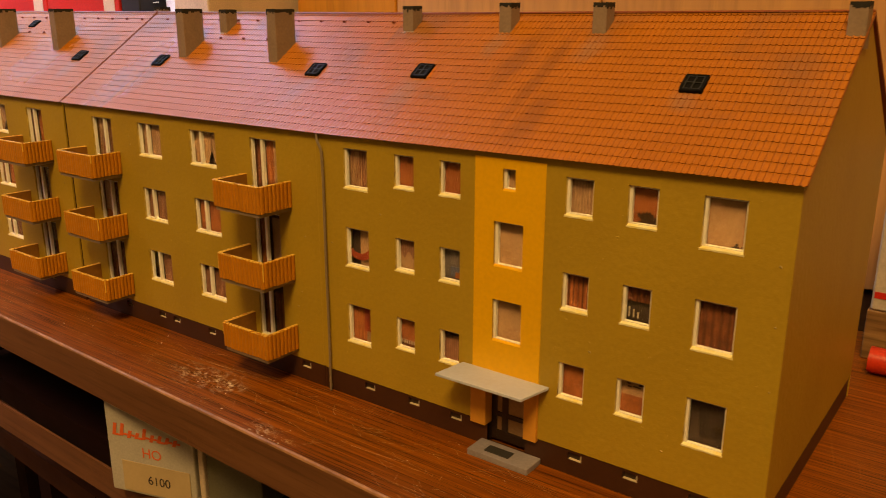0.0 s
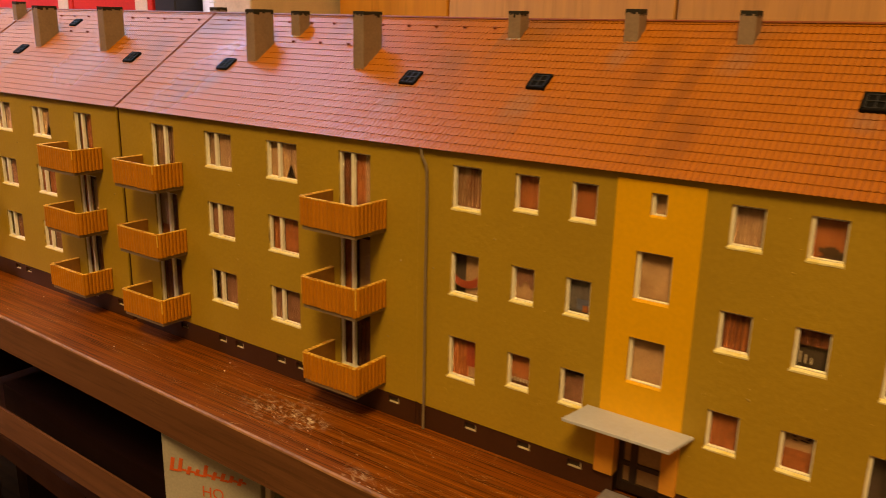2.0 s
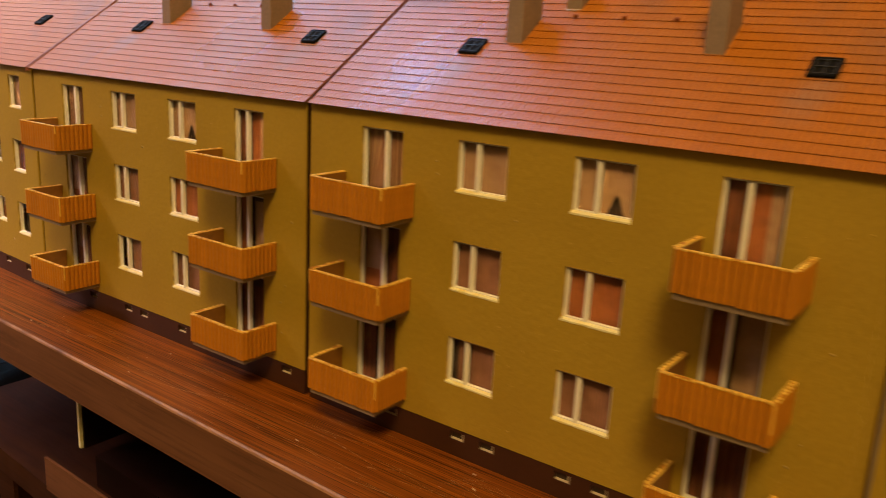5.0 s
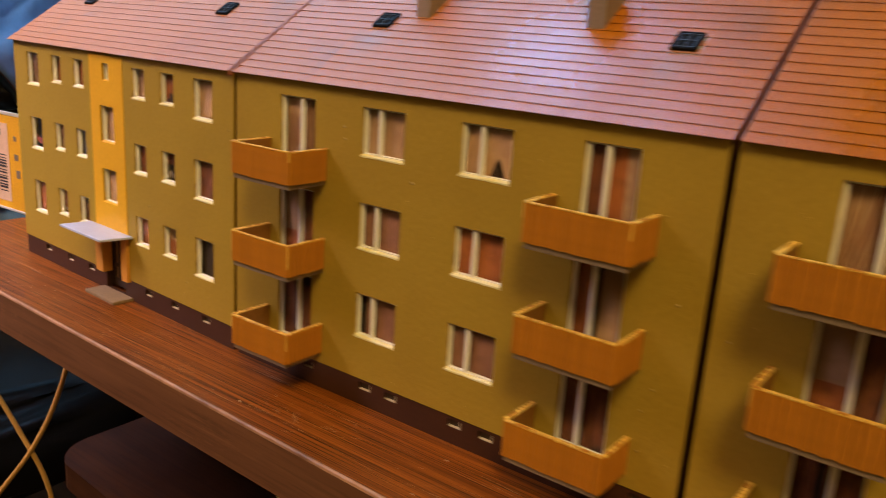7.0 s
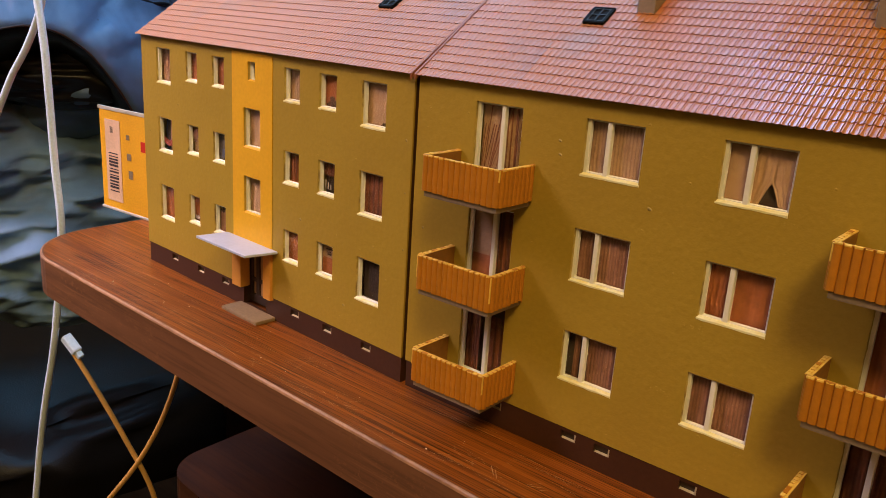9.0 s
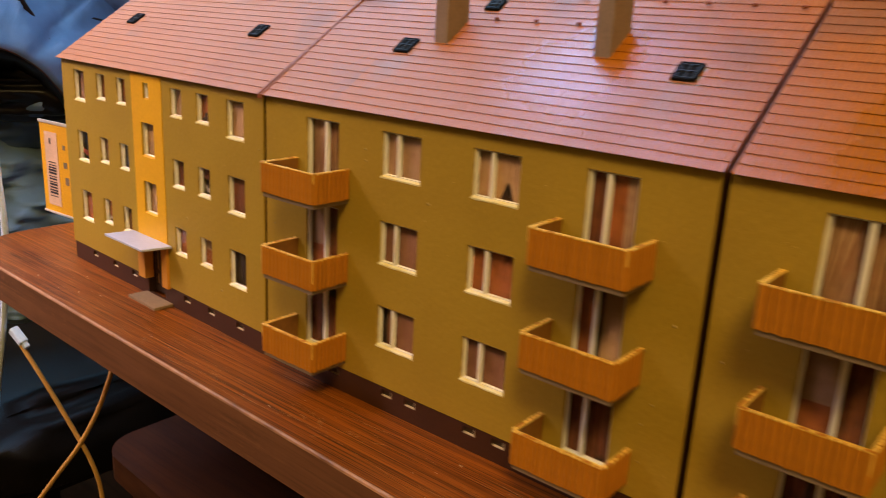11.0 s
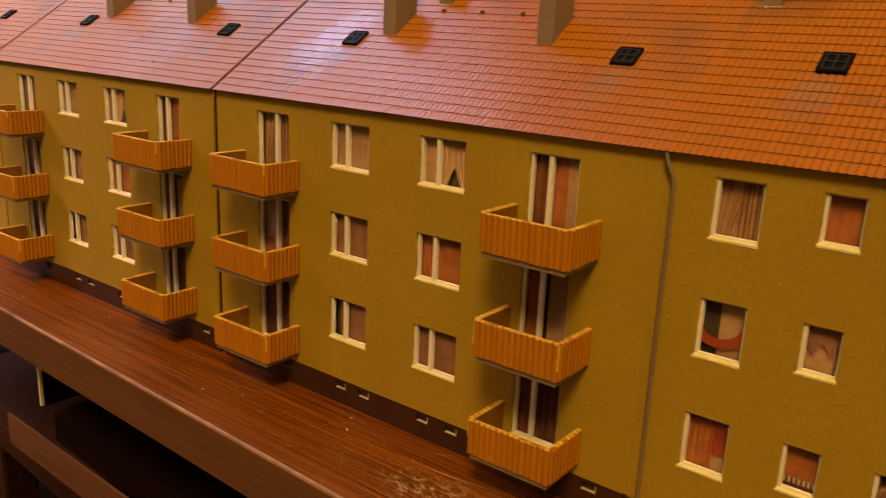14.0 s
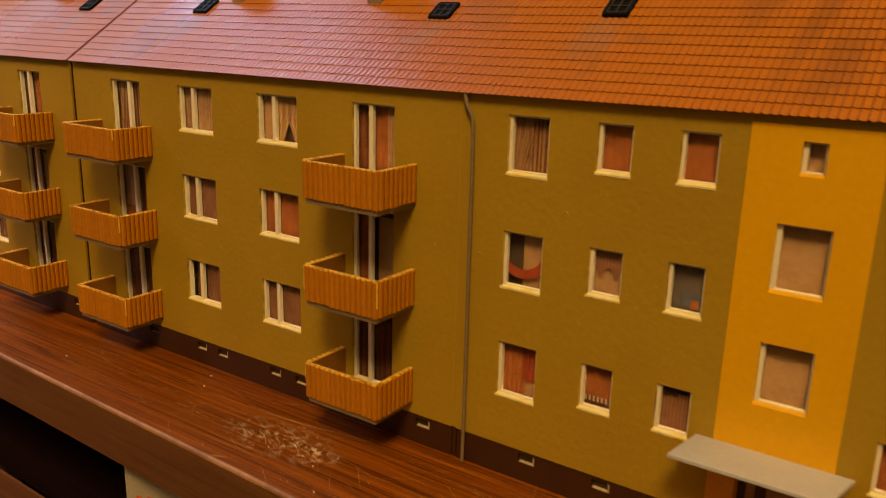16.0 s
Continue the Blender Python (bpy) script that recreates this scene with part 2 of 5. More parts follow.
blotch(TILE, ((-0.104, 0.030, 0.004, 0.030, 0.15), (-0.097, 0.012, 0.007, 0.014, 0.2), (-0.118, 0.038, 0.006, 0.018, 0.2)), "Base Color", (0.16, 0.055, 0.012, 1))
# darker tile tones that put shade below the lips and into the joints
LIP_SHADE = material("tile_lip_shade", (0.17, 0.040, 0.006), 0.7, spec=0.2, bump=None)
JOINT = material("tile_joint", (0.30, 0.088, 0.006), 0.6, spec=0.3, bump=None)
RIDGE = material("ridge_plastic", (0.26, 0.062, 0.014), 0.45, vary=0.12)
VERGE = material("verge_plastic", (0.30, 0.10, 0.03), 0.5)
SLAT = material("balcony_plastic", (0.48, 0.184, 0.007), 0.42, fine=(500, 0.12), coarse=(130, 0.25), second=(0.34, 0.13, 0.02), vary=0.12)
# slat plastic darkened to put in the shade inside the parapets and between slats
SLAT_SHADED = material("balcony_shaded_plastic", (0.30, 0.125, 0.014), 0.5, fine=(500, 0.12), coarse=(130, 0.2))
BALC_FLOOR = material("balcony_floor_plastic", (0.24, 0.175, 0.12), 0.5)
PLINTH = material("plinth_paint", (0.052, 0.017, 0.006), 0.5, coarse=(40, 0.2))
# light grey tinted blue, putting the cool light on the canopy into its colour
GREY = material("blue_tinted_grey_plastic", (0.52, 0.57, 0.74), 0.35, coarse=(50, 0.12), fine=(600, 0.05))
TANSTEP = material("tan_step_plastic", (0.27, 0.19, 0.11), 0.55, coarse=(70, 0.2))
VENT = material("vent_plastic", (0.52, 0.45, 0.30), 0.5, coarse=(200, 0.3))
# doorstep grey shifted towards blue for the same cool light
STEP = material("step_plastic", (0.27, 0.25, 0.29), 0.5, coarse=(70, 0.2))
MATBLACK = material("dark_mat", (0.03, 0.028, 0.027), 0.7)
CHIMNEY = material("chimney_plastic", (0.27, 0.20, 0.155), 0.6, coarse=(90, 0.2), bump=(1200, 0.25, 0.0002))
SOOT = material("soot", (0.015, 0.014, 0.013), 0.8)
SKYFRAME = material("skylight_plastic", (0.007, 0.007, 0.008), 0.7, spec=0.08)
SKYBAR = material("skylight_bar", (0.035, 0.037, 0.04), 0.5, spec=0.2)
PALE_GLUE = material("pale_glue", (0.42, 0.42, 0.42), 0.45)
PIPE = material("pipe_plastic", (0.22, 0.17, 0.11), 0.45)
DARKDOOR = material("door_plastic", (0.035, 0.017, 0.010), 0.4)
RIM = material("worn_yellow_rim", (0.86, 0.56, 0.09), 0.45, fine=(500, 0.1), coarse=(300, 0.3), second=(0.5, 0.24, 0.03))
# olive edge mottled with a dark tone for the shade in the reveals
REVEAL = material("shaded_olive_edge", (0.50, 0.37, 0.07), 0.5, fine=(900, 0.15), coarse=(200, 0.5), second=(0.10, 0.060, 0.018))
WORN = material("worn_edge_paint", (0.42, 0.22, 0.11), 0.4, fine=(400, 0.2), coarse=(45, 0.45), second=(0.16, 0.07, 0.03))
SCUFF = material("pale_scuff", (0.50, 0.31, 0.15), 0.7, fine=(900, 0.2), bump=None)
GLUE = material("dried_glue", (0.36, 0.27, 0.09), 0.25, bump=None)
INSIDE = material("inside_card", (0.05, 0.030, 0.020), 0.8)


def curtain_mat(name, base, second, stripes=0.0, folds=3300.0):
    m = material(name, base, 0.75, fine=(900, 0.12), coarse=(220, 0.4), second=second, bump=None, spec=0.2)
    if stripes:
        # printed pleats across the width, a little uneven
        nt = m.node_tree
        tc, sep = nt.nodes.new("ShaderNodeTexCoord"), nt.nodes.new("ShaderNodeSeparateXYZ")
        nt.links.new(tc.outputs["Object"], sep.inputs[0])
        wob = nt.nodes.new("ShaderNodeTexNoise")
        wob.inputs["Scale"].default_value = 260.0
        nt.links.new(tc.outputs["Object"], wob.inputs["Vector"])
        k, add, sine = nt.nodes.new("ShaderNodeMath"), nt.nodes.new("ShaderNodeMath"), nt.nodes.new("ShaderNodeMath")
        k.operation, add.operation, sine.operation = "MULTIPLY", "MULTIPLY_ADD", "SINE"
        k.inputs[1].default_value = folds * 2
        nt.links.new(sep.outputs["X"], k.inputs[0])
        add.inputs[1].default_value = 1.6
        nt.links.new(wob.outputs["Fac"], add.inputs[0])
        nt.links.new(k.outputs[0], add.inputs[2])
        nt.links.new(add.outputs[0], sine.inputs[0])
        mr = nt.nodes.new("ShaderNodeMapRange")
        mr.inputs["From Min"].default_value, mr.inputs["From Max"].default_value = -0.2, 0.9
        mr.inputs["To Max"].default_value = stripes
        nt.links.new(sine.outputs[0], mr.inputs["Value"])
        mix = nt.nodes.new("ShaderNodeMix")
        mix.data_type = "RGBA"
        b = nt.nodes["Principled BSDF"]
        nt.links.new(b.inputs["Base Color"].links[0].from_socket, mix.inputs["A"])
        mix.inputs["B"].default_value = tuple(c * 0.35 for c in second) + (1,)
        nt.links.new(mr.outputs["Result"], mix.inputs["Factor"])
        nt.links.new(mix.outputs["Result"], b.inputs["Base Color"])
    return m


CURT = {
    "beige": curtain_mat("beige_curtain", (0.35, 0.215, 0.115), (0.27, 0.155, 0.08)),
    "pleat": curtain_mat("pleated_curtain", (0.34, 0.21, 0.12), (0.25, 0.14, 0.08), 0.35, 3000.0),
    "brown": curtain_mat("brown_curtain", (0.17, 0.056, 0.022), (0.070, 0.024, 0.012), 0.5, 1300.0),
    "orange": curtain_mat("orange_curtain", (0.29, 0.095, 0.027), (0.17, 0.048, 0.015)),
    "mauve": curtain_mat("mauve_curtain", (0.235, 0.112, 0.066), (0.15, 0.062, 0.032), 0.36),
    "grey": curtain_mat("grey_blind", (0.11, 0.092, 0.088), (0.06, 0.048, 0.042)),
    "dim": curtain_mat("dim_picture", (0.045, 0.028, 0.022), (0.018, 0.012, 0.010)),
    "red": curtain_mat("red_print", (0.25, 0.045, 0.018), (0.17, 0.03, 0.015)),
    "plant": curtain_mat("plant_print", (0.045, 0.022, 0.010), (0.020, 0.012, 0.008)),
    "rust": curtain_mat("rust_print", (0.15, 0.048, 0.018), (0.10, 0.03, 0.012)),
    "white": curtain_mat("white_print", (0.42, 0.34, 0.26), (0.34, 0.26, 0.19)),
    "blue": curtain_mat("blue_print", (0.09, 0.10, 0.16), (0.06, 0.06, 0.10)),
}


def glass(name):
    m = bpy.data.materials.new(name)
    m.use_nodes = True
    nt = m.node_tree
    b = nt.nodes["Principled BSDF"]
    b.inputs["Transmission Weight"].default_value = 1.0
    b.inputs["Roughness"].default_value = 0.03
    b.inputs["IOR"].default_value = 1.22
    b.inputs["Base Color"].default_value = (0.97, 0.96, 0.94, 1)
    return m


GLASS = glass("clear_plastic_pane")
DESK = wood("brown_veneer", (0.33, 0.094, 0.007), (0.135, 0.034, 0.003), 0.36, 6.0, 560.0, 0.85, scratches=0.35,
            hazes=((-0.236, -0.024, 0.026, 0.012), (-0.222, -0.025, 0.010, 0.006), (-0.181, -0.043, 0.009, 0.006)))
EDGE = wood("edge_banding", (0.185, 0.082, 0.036), (0.142, 0.061, 0.027), 0.36, 6.0, 160.0, 0.25, scratches=0.25)
# shelf and bench veneers near-black, with the shade under the table put in
UNDER = wood("shelf_veneer_shaded", (0.014, 0.0045, 0.002), (0.008, 0.0026, 0.0014), 0.42, 8.0, 120.0, 0.35)
BENCH = wood("bench_veneer_shaded", (0.044, 0.015, 0.004), (0.024, 0.008, 0.0022), 0.42, 8.0, 110.0, 0.3)
CABINET_Z = wood("pale_wood_upright", (0.62, 0.335, 0.12), (0.50, 0.27, 0.11), 0.4, 90.0, 6.0, 0.12)
ORANGEWOOD = wood("orange_wood", (0.62, 0.265, 0.03), (0.52, 0.21, 0.025), 0.4, 90.0, 6.0, 0.12)

# ---- mesh helpers, in millimetres ----


def part(name, bm, mat, parent=None, label="", smooth=False):
    for v in bm.verts:
        v.co *= 0.001
    me = bpy.data.meshes.new(name)
    bm.to_mesh(me)
    bm.free()
    me.materials.append(mat)
    if smooth:
        for p in me.polygons:
            p.use_smooth = True
    ob = new(name, me)
    ob.parent = parent
    if label:
        ob["label"] = label
    return ob


def piece(name, me, parent, x, y, z, rot=None, scale=(1, 1, 1)):
    """An object of its own on a shared mesh, at millimetres in its parent's space."""
    ob = new(name, me)
    ob.parent = parent
    ob.matrix_basis = Matrix.LocRotScale((x * 0.001, y * 0.001, z * 0.001), rot or Euler((0, 0, 0)), scale)
    return ob


def shared(name, bm, mat):
    for v in bm.verts:
        v.co *= 0.001
    me = bpy.data.meshes.new(name)
    bm.to_mesh(me)
    bm.free()
    me.materials.append(mat)
    return me


def thing(name, x, y, z, label, category, group="", kind=""):
    ob = new(name)
    ob.location = (x * 0.001, y * 0.001, z * 0.001)
    ob.empty_display_size = 0.01
    return tagged(ob, label, category, group, kind)


def block(bm, x0, x1, y0, y1, z0, z1, bevel=0.0, segments=1):
    m = Matrix.LocRotScale(((x0 + x1) / 2, (y0 + y1) / 2, (z0 + z1) / 2), None, (abs(x1 - x0), abs(y1 - y0), abs(z1 - z0)))
    made = bmesh.ops.create_cube(bm, size=1.0, matrix=m)["verts"]
    if bevel:
        edges = {e for v in made for e in v.link_edges}
        bmesh.ops.bevel(bm, geom=list(edges), offset=bevel, segments=segments, affect="EDGES", profile=0.6)
    return made


def slab(x0, x1, y0, y1, z0, z1, bevel=0.0, segments=1):
    bm = bmesh.new()
    block(bm, x0, x1, y0, y1, z0, z1, bevel, segments)
    return bm


def prism(bm, outline, lo, hi, axis="z"):
    """A closed outline swept from lo to hi along an axis; outline in the two other axes, in order."""
    def at(a, b, c):
        return {"z": (a, b, c), "x": (c, a, b), "y": (a, c, b)}[axis]
    v0 = [bm.verts.new(at(a, b, lo)) for a, b in outline]
    v1 = [bm.verts.new(at(a, b, hi)) for a, b in outline]
    n = len(outline)
    bm.faces.new(v0)
    bm.faces.new(v1)
    for i in range(n):
        bm.faces.new((v0[i], v0[(i + 1) % n], v1[(i + 1) % n], v1[i]))
    bmesh.ops.recalc_face_normals(bm, faces=bm.faces)


def pierced(x0, x1, z0, z1, holes, y0, y1):
    """An upright wall from y0 to y1 with rectangular openings (x0, x1, z0, z1) through it."""
    bm = bmesh.new()
    xs = sorted({x0, x1, *(h[0] for h in holes), *(h[1] for h in holes)})
    zs = sorted({z0, z1, *(h[2] for h in holes), *(h[3] for h in holes)})
    verts = {}

    def vert(x, y, z):
        key = (round(x, 3), y, round(z, 3))
        if key not in verts:
            verts[key] = bm.verts.new((x, y, z))
        return verts[key]

    def solid(i, j):
        if not (0 <= i < len(xs) - 1 and 0 <= j < len(zs) - 1):
            return False
        cx, cz = (xs[i] + xs[i + 1]) / 2, (zs[j] + zs[j + 1]) / 2
        return not any(h[0] < cx < h[1] and h[2] < cz < h[3] for h in holes)

    for i in range(len(xs) - 1):
        for j in range(len(zs) - 1):
            if not solid(i, j):
                continue
            a, b, c, d = xs[i], xs[i + 1], zs[j], zs[j + 1]
            bm.faces.new((vert(a, y0, c), vert(b, y0, c), vert(b, y0, d), vert(a, y0, d)))
            bm.faces.new((vert(a, y1, d), vert(b, y1, d), vert(b, y1, c), vert(a, y1, c)))
            if not solid(i - 1, j):
                bm.faces.new((vert(a, y0, d), vert(a, y1, d), vert(a, y1, c), vert(a, y0, c)))
            if not solid(i + 1, j):
                bm.faces.new((vert(b, y0, c), vert(b, y1, c), vert(b, y1, d), vert(b, y0, d)))
            if not solid(i, j - 1):
                bm.faces.new((vert(a, y0, c), vert(a, y1, c), vert(b, y1, c), vert(b, y0, c)))
            if not solid(i, j + 1):
                bm.faces.new((vert(b, y0, d), vert(b, y1, d), vert(a, y1, d), vert(a, y0, d)))
    return bm


def tube(name, points, radius, mat, parent=None, label=""):
    cu = bpy.data.curves.new(name, "CURVE")
    cu.dimensions, cu.bevel_depth, cu.bevel_resolution, cu.resolution_u = "3D", radius * 0.001, 3, 8
    sp = cu.splines.new("BEZIER")
    sp.bezier_points.add(len(points) - 1)
    for p, co in zip(sp.bezier_points, points):
        p.co = Vector(co) * 0.001
        p.handle_left_type = p.handle_right_type = "AUTO"
    cu.materials.append(mat)
    ob = new(name, cu)
    ob.parent = parent
    if label:
        ob["label"] = label
    return ob

# ---- the room ----
PLASTER = material("room_plaster", (0.42, 0.36, 0.28), 0.9, fine=(60, 0.05), coarse=(3, 0.15), bump=(200, 0.2, 0.0005))
FLOORMAT = wood("floor_boards", (0.07, 0.034, 0.018), (0.035, 0.017, 0.009), 0.5, 1.5, 20.0, 0.3)
CEIL = material("ceiling_paint", (0.60, 0.55, 0.47), 0.9, fine=(60, 0.04), coarse=(3, 0.1))


def structure(name, bm, mat, label):
    return tagged(part(name, bm, mat), label, name.split("_")[0], kind="structure")


structure("floor", slab(-2600, 2400, -2600, 1300, -790, -760), FLOORMAT, "dark brown wooden floor of the room")
structure("wall_north", slab(-2600, 2400, 1300, 1340, -760, 1950), PLASTER, "warm beige plastered wall behind the shelves")
structure("wall_south", slab(-2600, 2400, -2640, -2600, -760, 1950), PLASTER, "warm beige plastered wall of the room")
structure("wall_east", slab(2400, 2440, -2600, 1300, -760, 1950), PLASTER, "warm beige plastered wall of the room")
structure("wall_west", slab(-2640, -2600, -2600, 1300, -760, 1950), PLASTER, "warm beige plastered wall of the room")
structure("ceiling", slab(-2600, 2400, -2600, 1300, 1950, 1990), CEIL, "pale painted ceiling of the room")

# ---- table board, lower shelf, bench ----


def front_y(x):
    """The table's front edge, which runs slightly askew to the houses."""
    return -52.0 - 0.0300 * (x + 20)


def board_outline(left, right, back, radius, inset=0.0):
    pts = [(right, back), (right, front_y(right) + inset)]
    n = 14
    cx, cy = left + radius, front_y(left + radius) + radius
    for i in range(n + 1):
        a = math.pi / 2 * i / n
        pts.append((cx - radius * math.sin(a), cy - radius * math.cos(a) + inset * (1 - i / n)))
    pts.append((left, back))
    return pts


table = thing("table", 0, 0, 0, "dark reddish-brown veneered table board with worn edge", "table")
bm = bmesh.new()
out = board_outline(-807, 620, 210, 44, 0.6)
prism(bm, [(x, y) for x, y in out], -19.0, 0.0)
part("tabletop", bm, DESK, table)
# edge banding follows the front and the rounded corner
bm = bmesh.new()
path = board_outline(-807, 620, 210, 44)[1:]
prof = [(0.0, -19.2), (0.0, -0.9), (0.25, -0.2), (0.9, 0.15), (1.6, 0.12)]
rows = []
for k, (x, y) in enumerate(path):
    ax, ay = path[max(0, k - 1)]
    bx, by = path[min(len(path) - 1, k + 1)]
    t = Vector((bx - ax, by - ay)).normalized()
    nrm = Vector((-t.y, t.x))
    if nrm.dot(Vector((100, 80)) - Vector((x, y))) < 0:
        nrm = -nrm
    rows.append([bm.verts.new((x + nrm.x * d, y + nrm.y * d, z)) for d, z in prof])
for r0, r1 in zip(rows, rows[1:]):
    for i in range(len(prof) - 1):
        bm.faces.new((r0[i], r1[i], r1[i + 1], r0[i + 1]))
bmesh.ops.recalc_face_normals(bm, faces=bm.faces)
part("edge_band", bm, EDGE, table, "scuffed grey-brown edge banding")
bm = bmesh.new()
rows = []
for k, (x, y) in enumerate(path):
    ax, ay = path[max(0, k - 1)]
    bx, by = path[min(len(path) - 1, k + 1)]
    t = Vector((bx - ax, by - ay)).normalized()
    nrm = Vector((-t.y, t.x))
    if nrm.dot(Vector((100, 80)) - Vector((x, y))) < 0:
        nrm = -nrm
    rows.append([bm.verts.new((x + nrm.x * d, y + nrm.y * d, z)) for d, z in ((-0.03, -0.85), (0.20, -0.14), (0.86, 0.20), (1.15, 0.19))])
for r0, r1 in zip(rows, rows[1:]):
    for i in range(3):
        bm.faces.new((r0[i], r1[i], r1[i + 1], r0[i + 1]))
bmesh.ops.recalc_face_normals(bm, faces=bm.faces)
part("worn_edge", bm, WORN, table, "rubbed pale arris of the board")
for lx, ly in ((590, 150), (590, -20), (-450, 180)):
    part("leg", slab(lx - 20, lx + 20, ly - 20, ly + 20, -760, -19.4, 1.5), UNDER, table)

unit = thing("shelf_unit", 0, 0, 0, "low dark brown open shelf unit under the table", "shelf")
bm = bmesh.new()
prism(bm, [(620, 200), (620, front_y(620) + 16), (-508, front_y(-508) + 30), (-508, 200)], -89.0, -72.0)
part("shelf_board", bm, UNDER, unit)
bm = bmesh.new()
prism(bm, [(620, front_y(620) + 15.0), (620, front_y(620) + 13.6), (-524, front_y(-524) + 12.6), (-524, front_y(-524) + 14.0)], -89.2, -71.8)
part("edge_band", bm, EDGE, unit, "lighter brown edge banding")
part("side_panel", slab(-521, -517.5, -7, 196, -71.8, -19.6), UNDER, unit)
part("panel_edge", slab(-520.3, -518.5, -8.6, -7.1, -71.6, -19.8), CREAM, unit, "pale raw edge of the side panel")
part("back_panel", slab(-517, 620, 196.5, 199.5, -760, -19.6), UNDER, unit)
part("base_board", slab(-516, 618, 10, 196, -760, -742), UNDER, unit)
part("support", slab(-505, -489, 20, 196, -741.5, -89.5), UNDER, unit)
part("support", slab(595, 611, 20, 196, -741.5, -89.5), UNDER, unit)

bench = thing("bench", -500, 100, -141, "brown wooden bench with rounded corner under the table", "bench")
bm = bmesh.new()
pts = [(215, 170), (215, -101)]
for i in range(9):
    a = math.pi / 2 * i / 8
    pts.append((-269 + 26 - 26 * math.sin(a), -72 + 26 - 26 * math.cos(a) + 0))
pts.append((-269, 170))
prism(bm, pts, -17, 0)
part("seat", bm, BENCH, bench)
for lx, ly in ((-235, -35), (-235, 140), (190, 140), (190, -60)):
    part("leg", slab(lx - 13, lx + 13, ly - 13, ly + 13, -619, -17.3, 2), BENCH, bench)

rng = random.Random(11)
# scuffs and scratches worn into the board
bm = bmesh.new()


def scratch(x, y, ang, length, width):
    n = max(2, int(length / 2))
    bend = rng.uniform(-0.02, 0.02)
    pts = []
    px, py = x, y
    for i in range(n + 1):
        f = i / n
        w = width * (0.25 + 0.75 * math.sin(math.pi * min(1, max(0, 0.05 + 0.9 * f)))) * rng.uniform(0.6, 1.2)
        nx, ny = -math.sin(ang), math.cos(ang)
        pts.append([bm.verts.new((px + nx * w * k, py + ny * w * k, 0.012 + (0.015 if k == 0 else 0))) for k in (-0.5, 0, 0.5)])
        ang += bend
        px, py = px + math.cos(ang) * length / n, py + math.sin(ang) * length / n
    for p, q in zip(pts, pts[1:]):
        for i in range(2):
            bm.faces.new((p[i], q[i], q[i + 1], p[i + 1]))


for cx, cy, sx, sy, count in ((-234, -24, 11, 3.8, 60), (-180, -43, 5, 3, 28), (-166, -44, 4, 2.5, 26), (-495, -22, 12, 3.5, 26), (-605, -27, 8, 3, 14), (-560, -28, 6, 3, 12), (-110, -38, 14, 5, 20), (-300, -30, 30, 8, 14)):
    for _ in range(count):
        scratch(cx + rng.gauss(0, sx), max(cy + rng.gauss(0, sy), front_y(cx) + 4), rng.choice((0.15, 2.7, 1.2, 2.2, 0.6)) + rng.gauss(0, 0.25), rng.uniform(1.0, 6.0), rng.uniform(0.05, 0.20))
for x, y, a, l, w in ((-262, -13.5, -0.04, 34, 0.28), (-247, -44, 0.35, 7, 0.4), (-244, -18, -0.1, 26, 0.2), (-60, -42, 0.06, 40, 0.2), (-150, -30, -0.05, 30, 0.18), (-425, -30, 0.05, 36, 0.18), (-690, -30, 0.1, 24, 0.2)):
    scratch(x, y, a, l, w)
for _ in range(150):
    x = rng.uniform(-780, -10)
    scratch(x, rng.uniform(front_y(x) + 4, -4), rng.gauss(0.0, 0.05), rng.uniform(8, 34), rng.uniform(0.04, 0.10))
for _ in range(150):
    x = rng.uniform(-300, -20)
    scratch(x, rng.uniform(front_y(x) + 4, -6), rng.uniform(-0.9, 0.9), rng.uniform(3, 16), rng.uniform(0.04, 0.10))
tagged(part("surface_wear", bm, SCUFF, table, "pale scuffs and scratches"), kind="stuff")

# crumbs and plaster dust on the table
rng = random.Random(5)
bm = bmesh.new()
for _ in range(60):
    x = rng.uniform(-790, 20)
    y = rng.uniform(front_y(x) + 3, -3)
    s = rng.choice((0.2, 0.25, 0.3, 0.35, 0.6))
    m = Matrix.LocRotScale((x, y, s * 0.35), Euler((rng.random(), rng.random(), rng.random() * 6)), (s * rng.uniform(0.6, 1.8), s, s * 0.7))
    bmesh.ops.create_icosphere(bm, subdivisions=1, radius=0.6, matrix=m)
for cx, cy in ((-225, -25), (-172, -44), (-20, 30)):
    for _ in range(9):
        x, y = cx + rng.gauss(0, 6), cy + rng.gauss(0, 2.5)
        s = rng.uniform(0.15, 0.5)
        m = Matrix.LocRotScale((x, max(y, front_y(x) + 2), 0.1), Euler((0, 0, rng.random() * 6)), (s * rng.uniform(0.6, 3), s, 0.25))
        bmesh.ops.create_icosphere(bm, subdivisions=1, radius=0.6, matrix=m)
CRUMB = material("crumb", (0.62, 0.54, 0.44), 0.8, vary=0.4, bump=None)
tagged(part("crumbs", bm, CRUMB), "pale crumbs and dust scattered on the table", "crumbs", kind="stuff")

# ---- the model houses ----
EAVE_Y, EAVE_Z, RIDGE_Y, RIDGE_Z = -2.6, 109.6, 62.5, 155.1
SLOPE = math.atan2(RIDGE_Z - EAVE_Z, RIDGE_Y - EAVE_Y)
ROOF_LEN = math.hypot(RIDGE_Z - EAVE_Z, RIDGE_Y - EAVE_Y)
TILE_W, ROWS_UP = 1.92, 20
TILE_H = (ROOF_LEN - 0.9) / 19.5
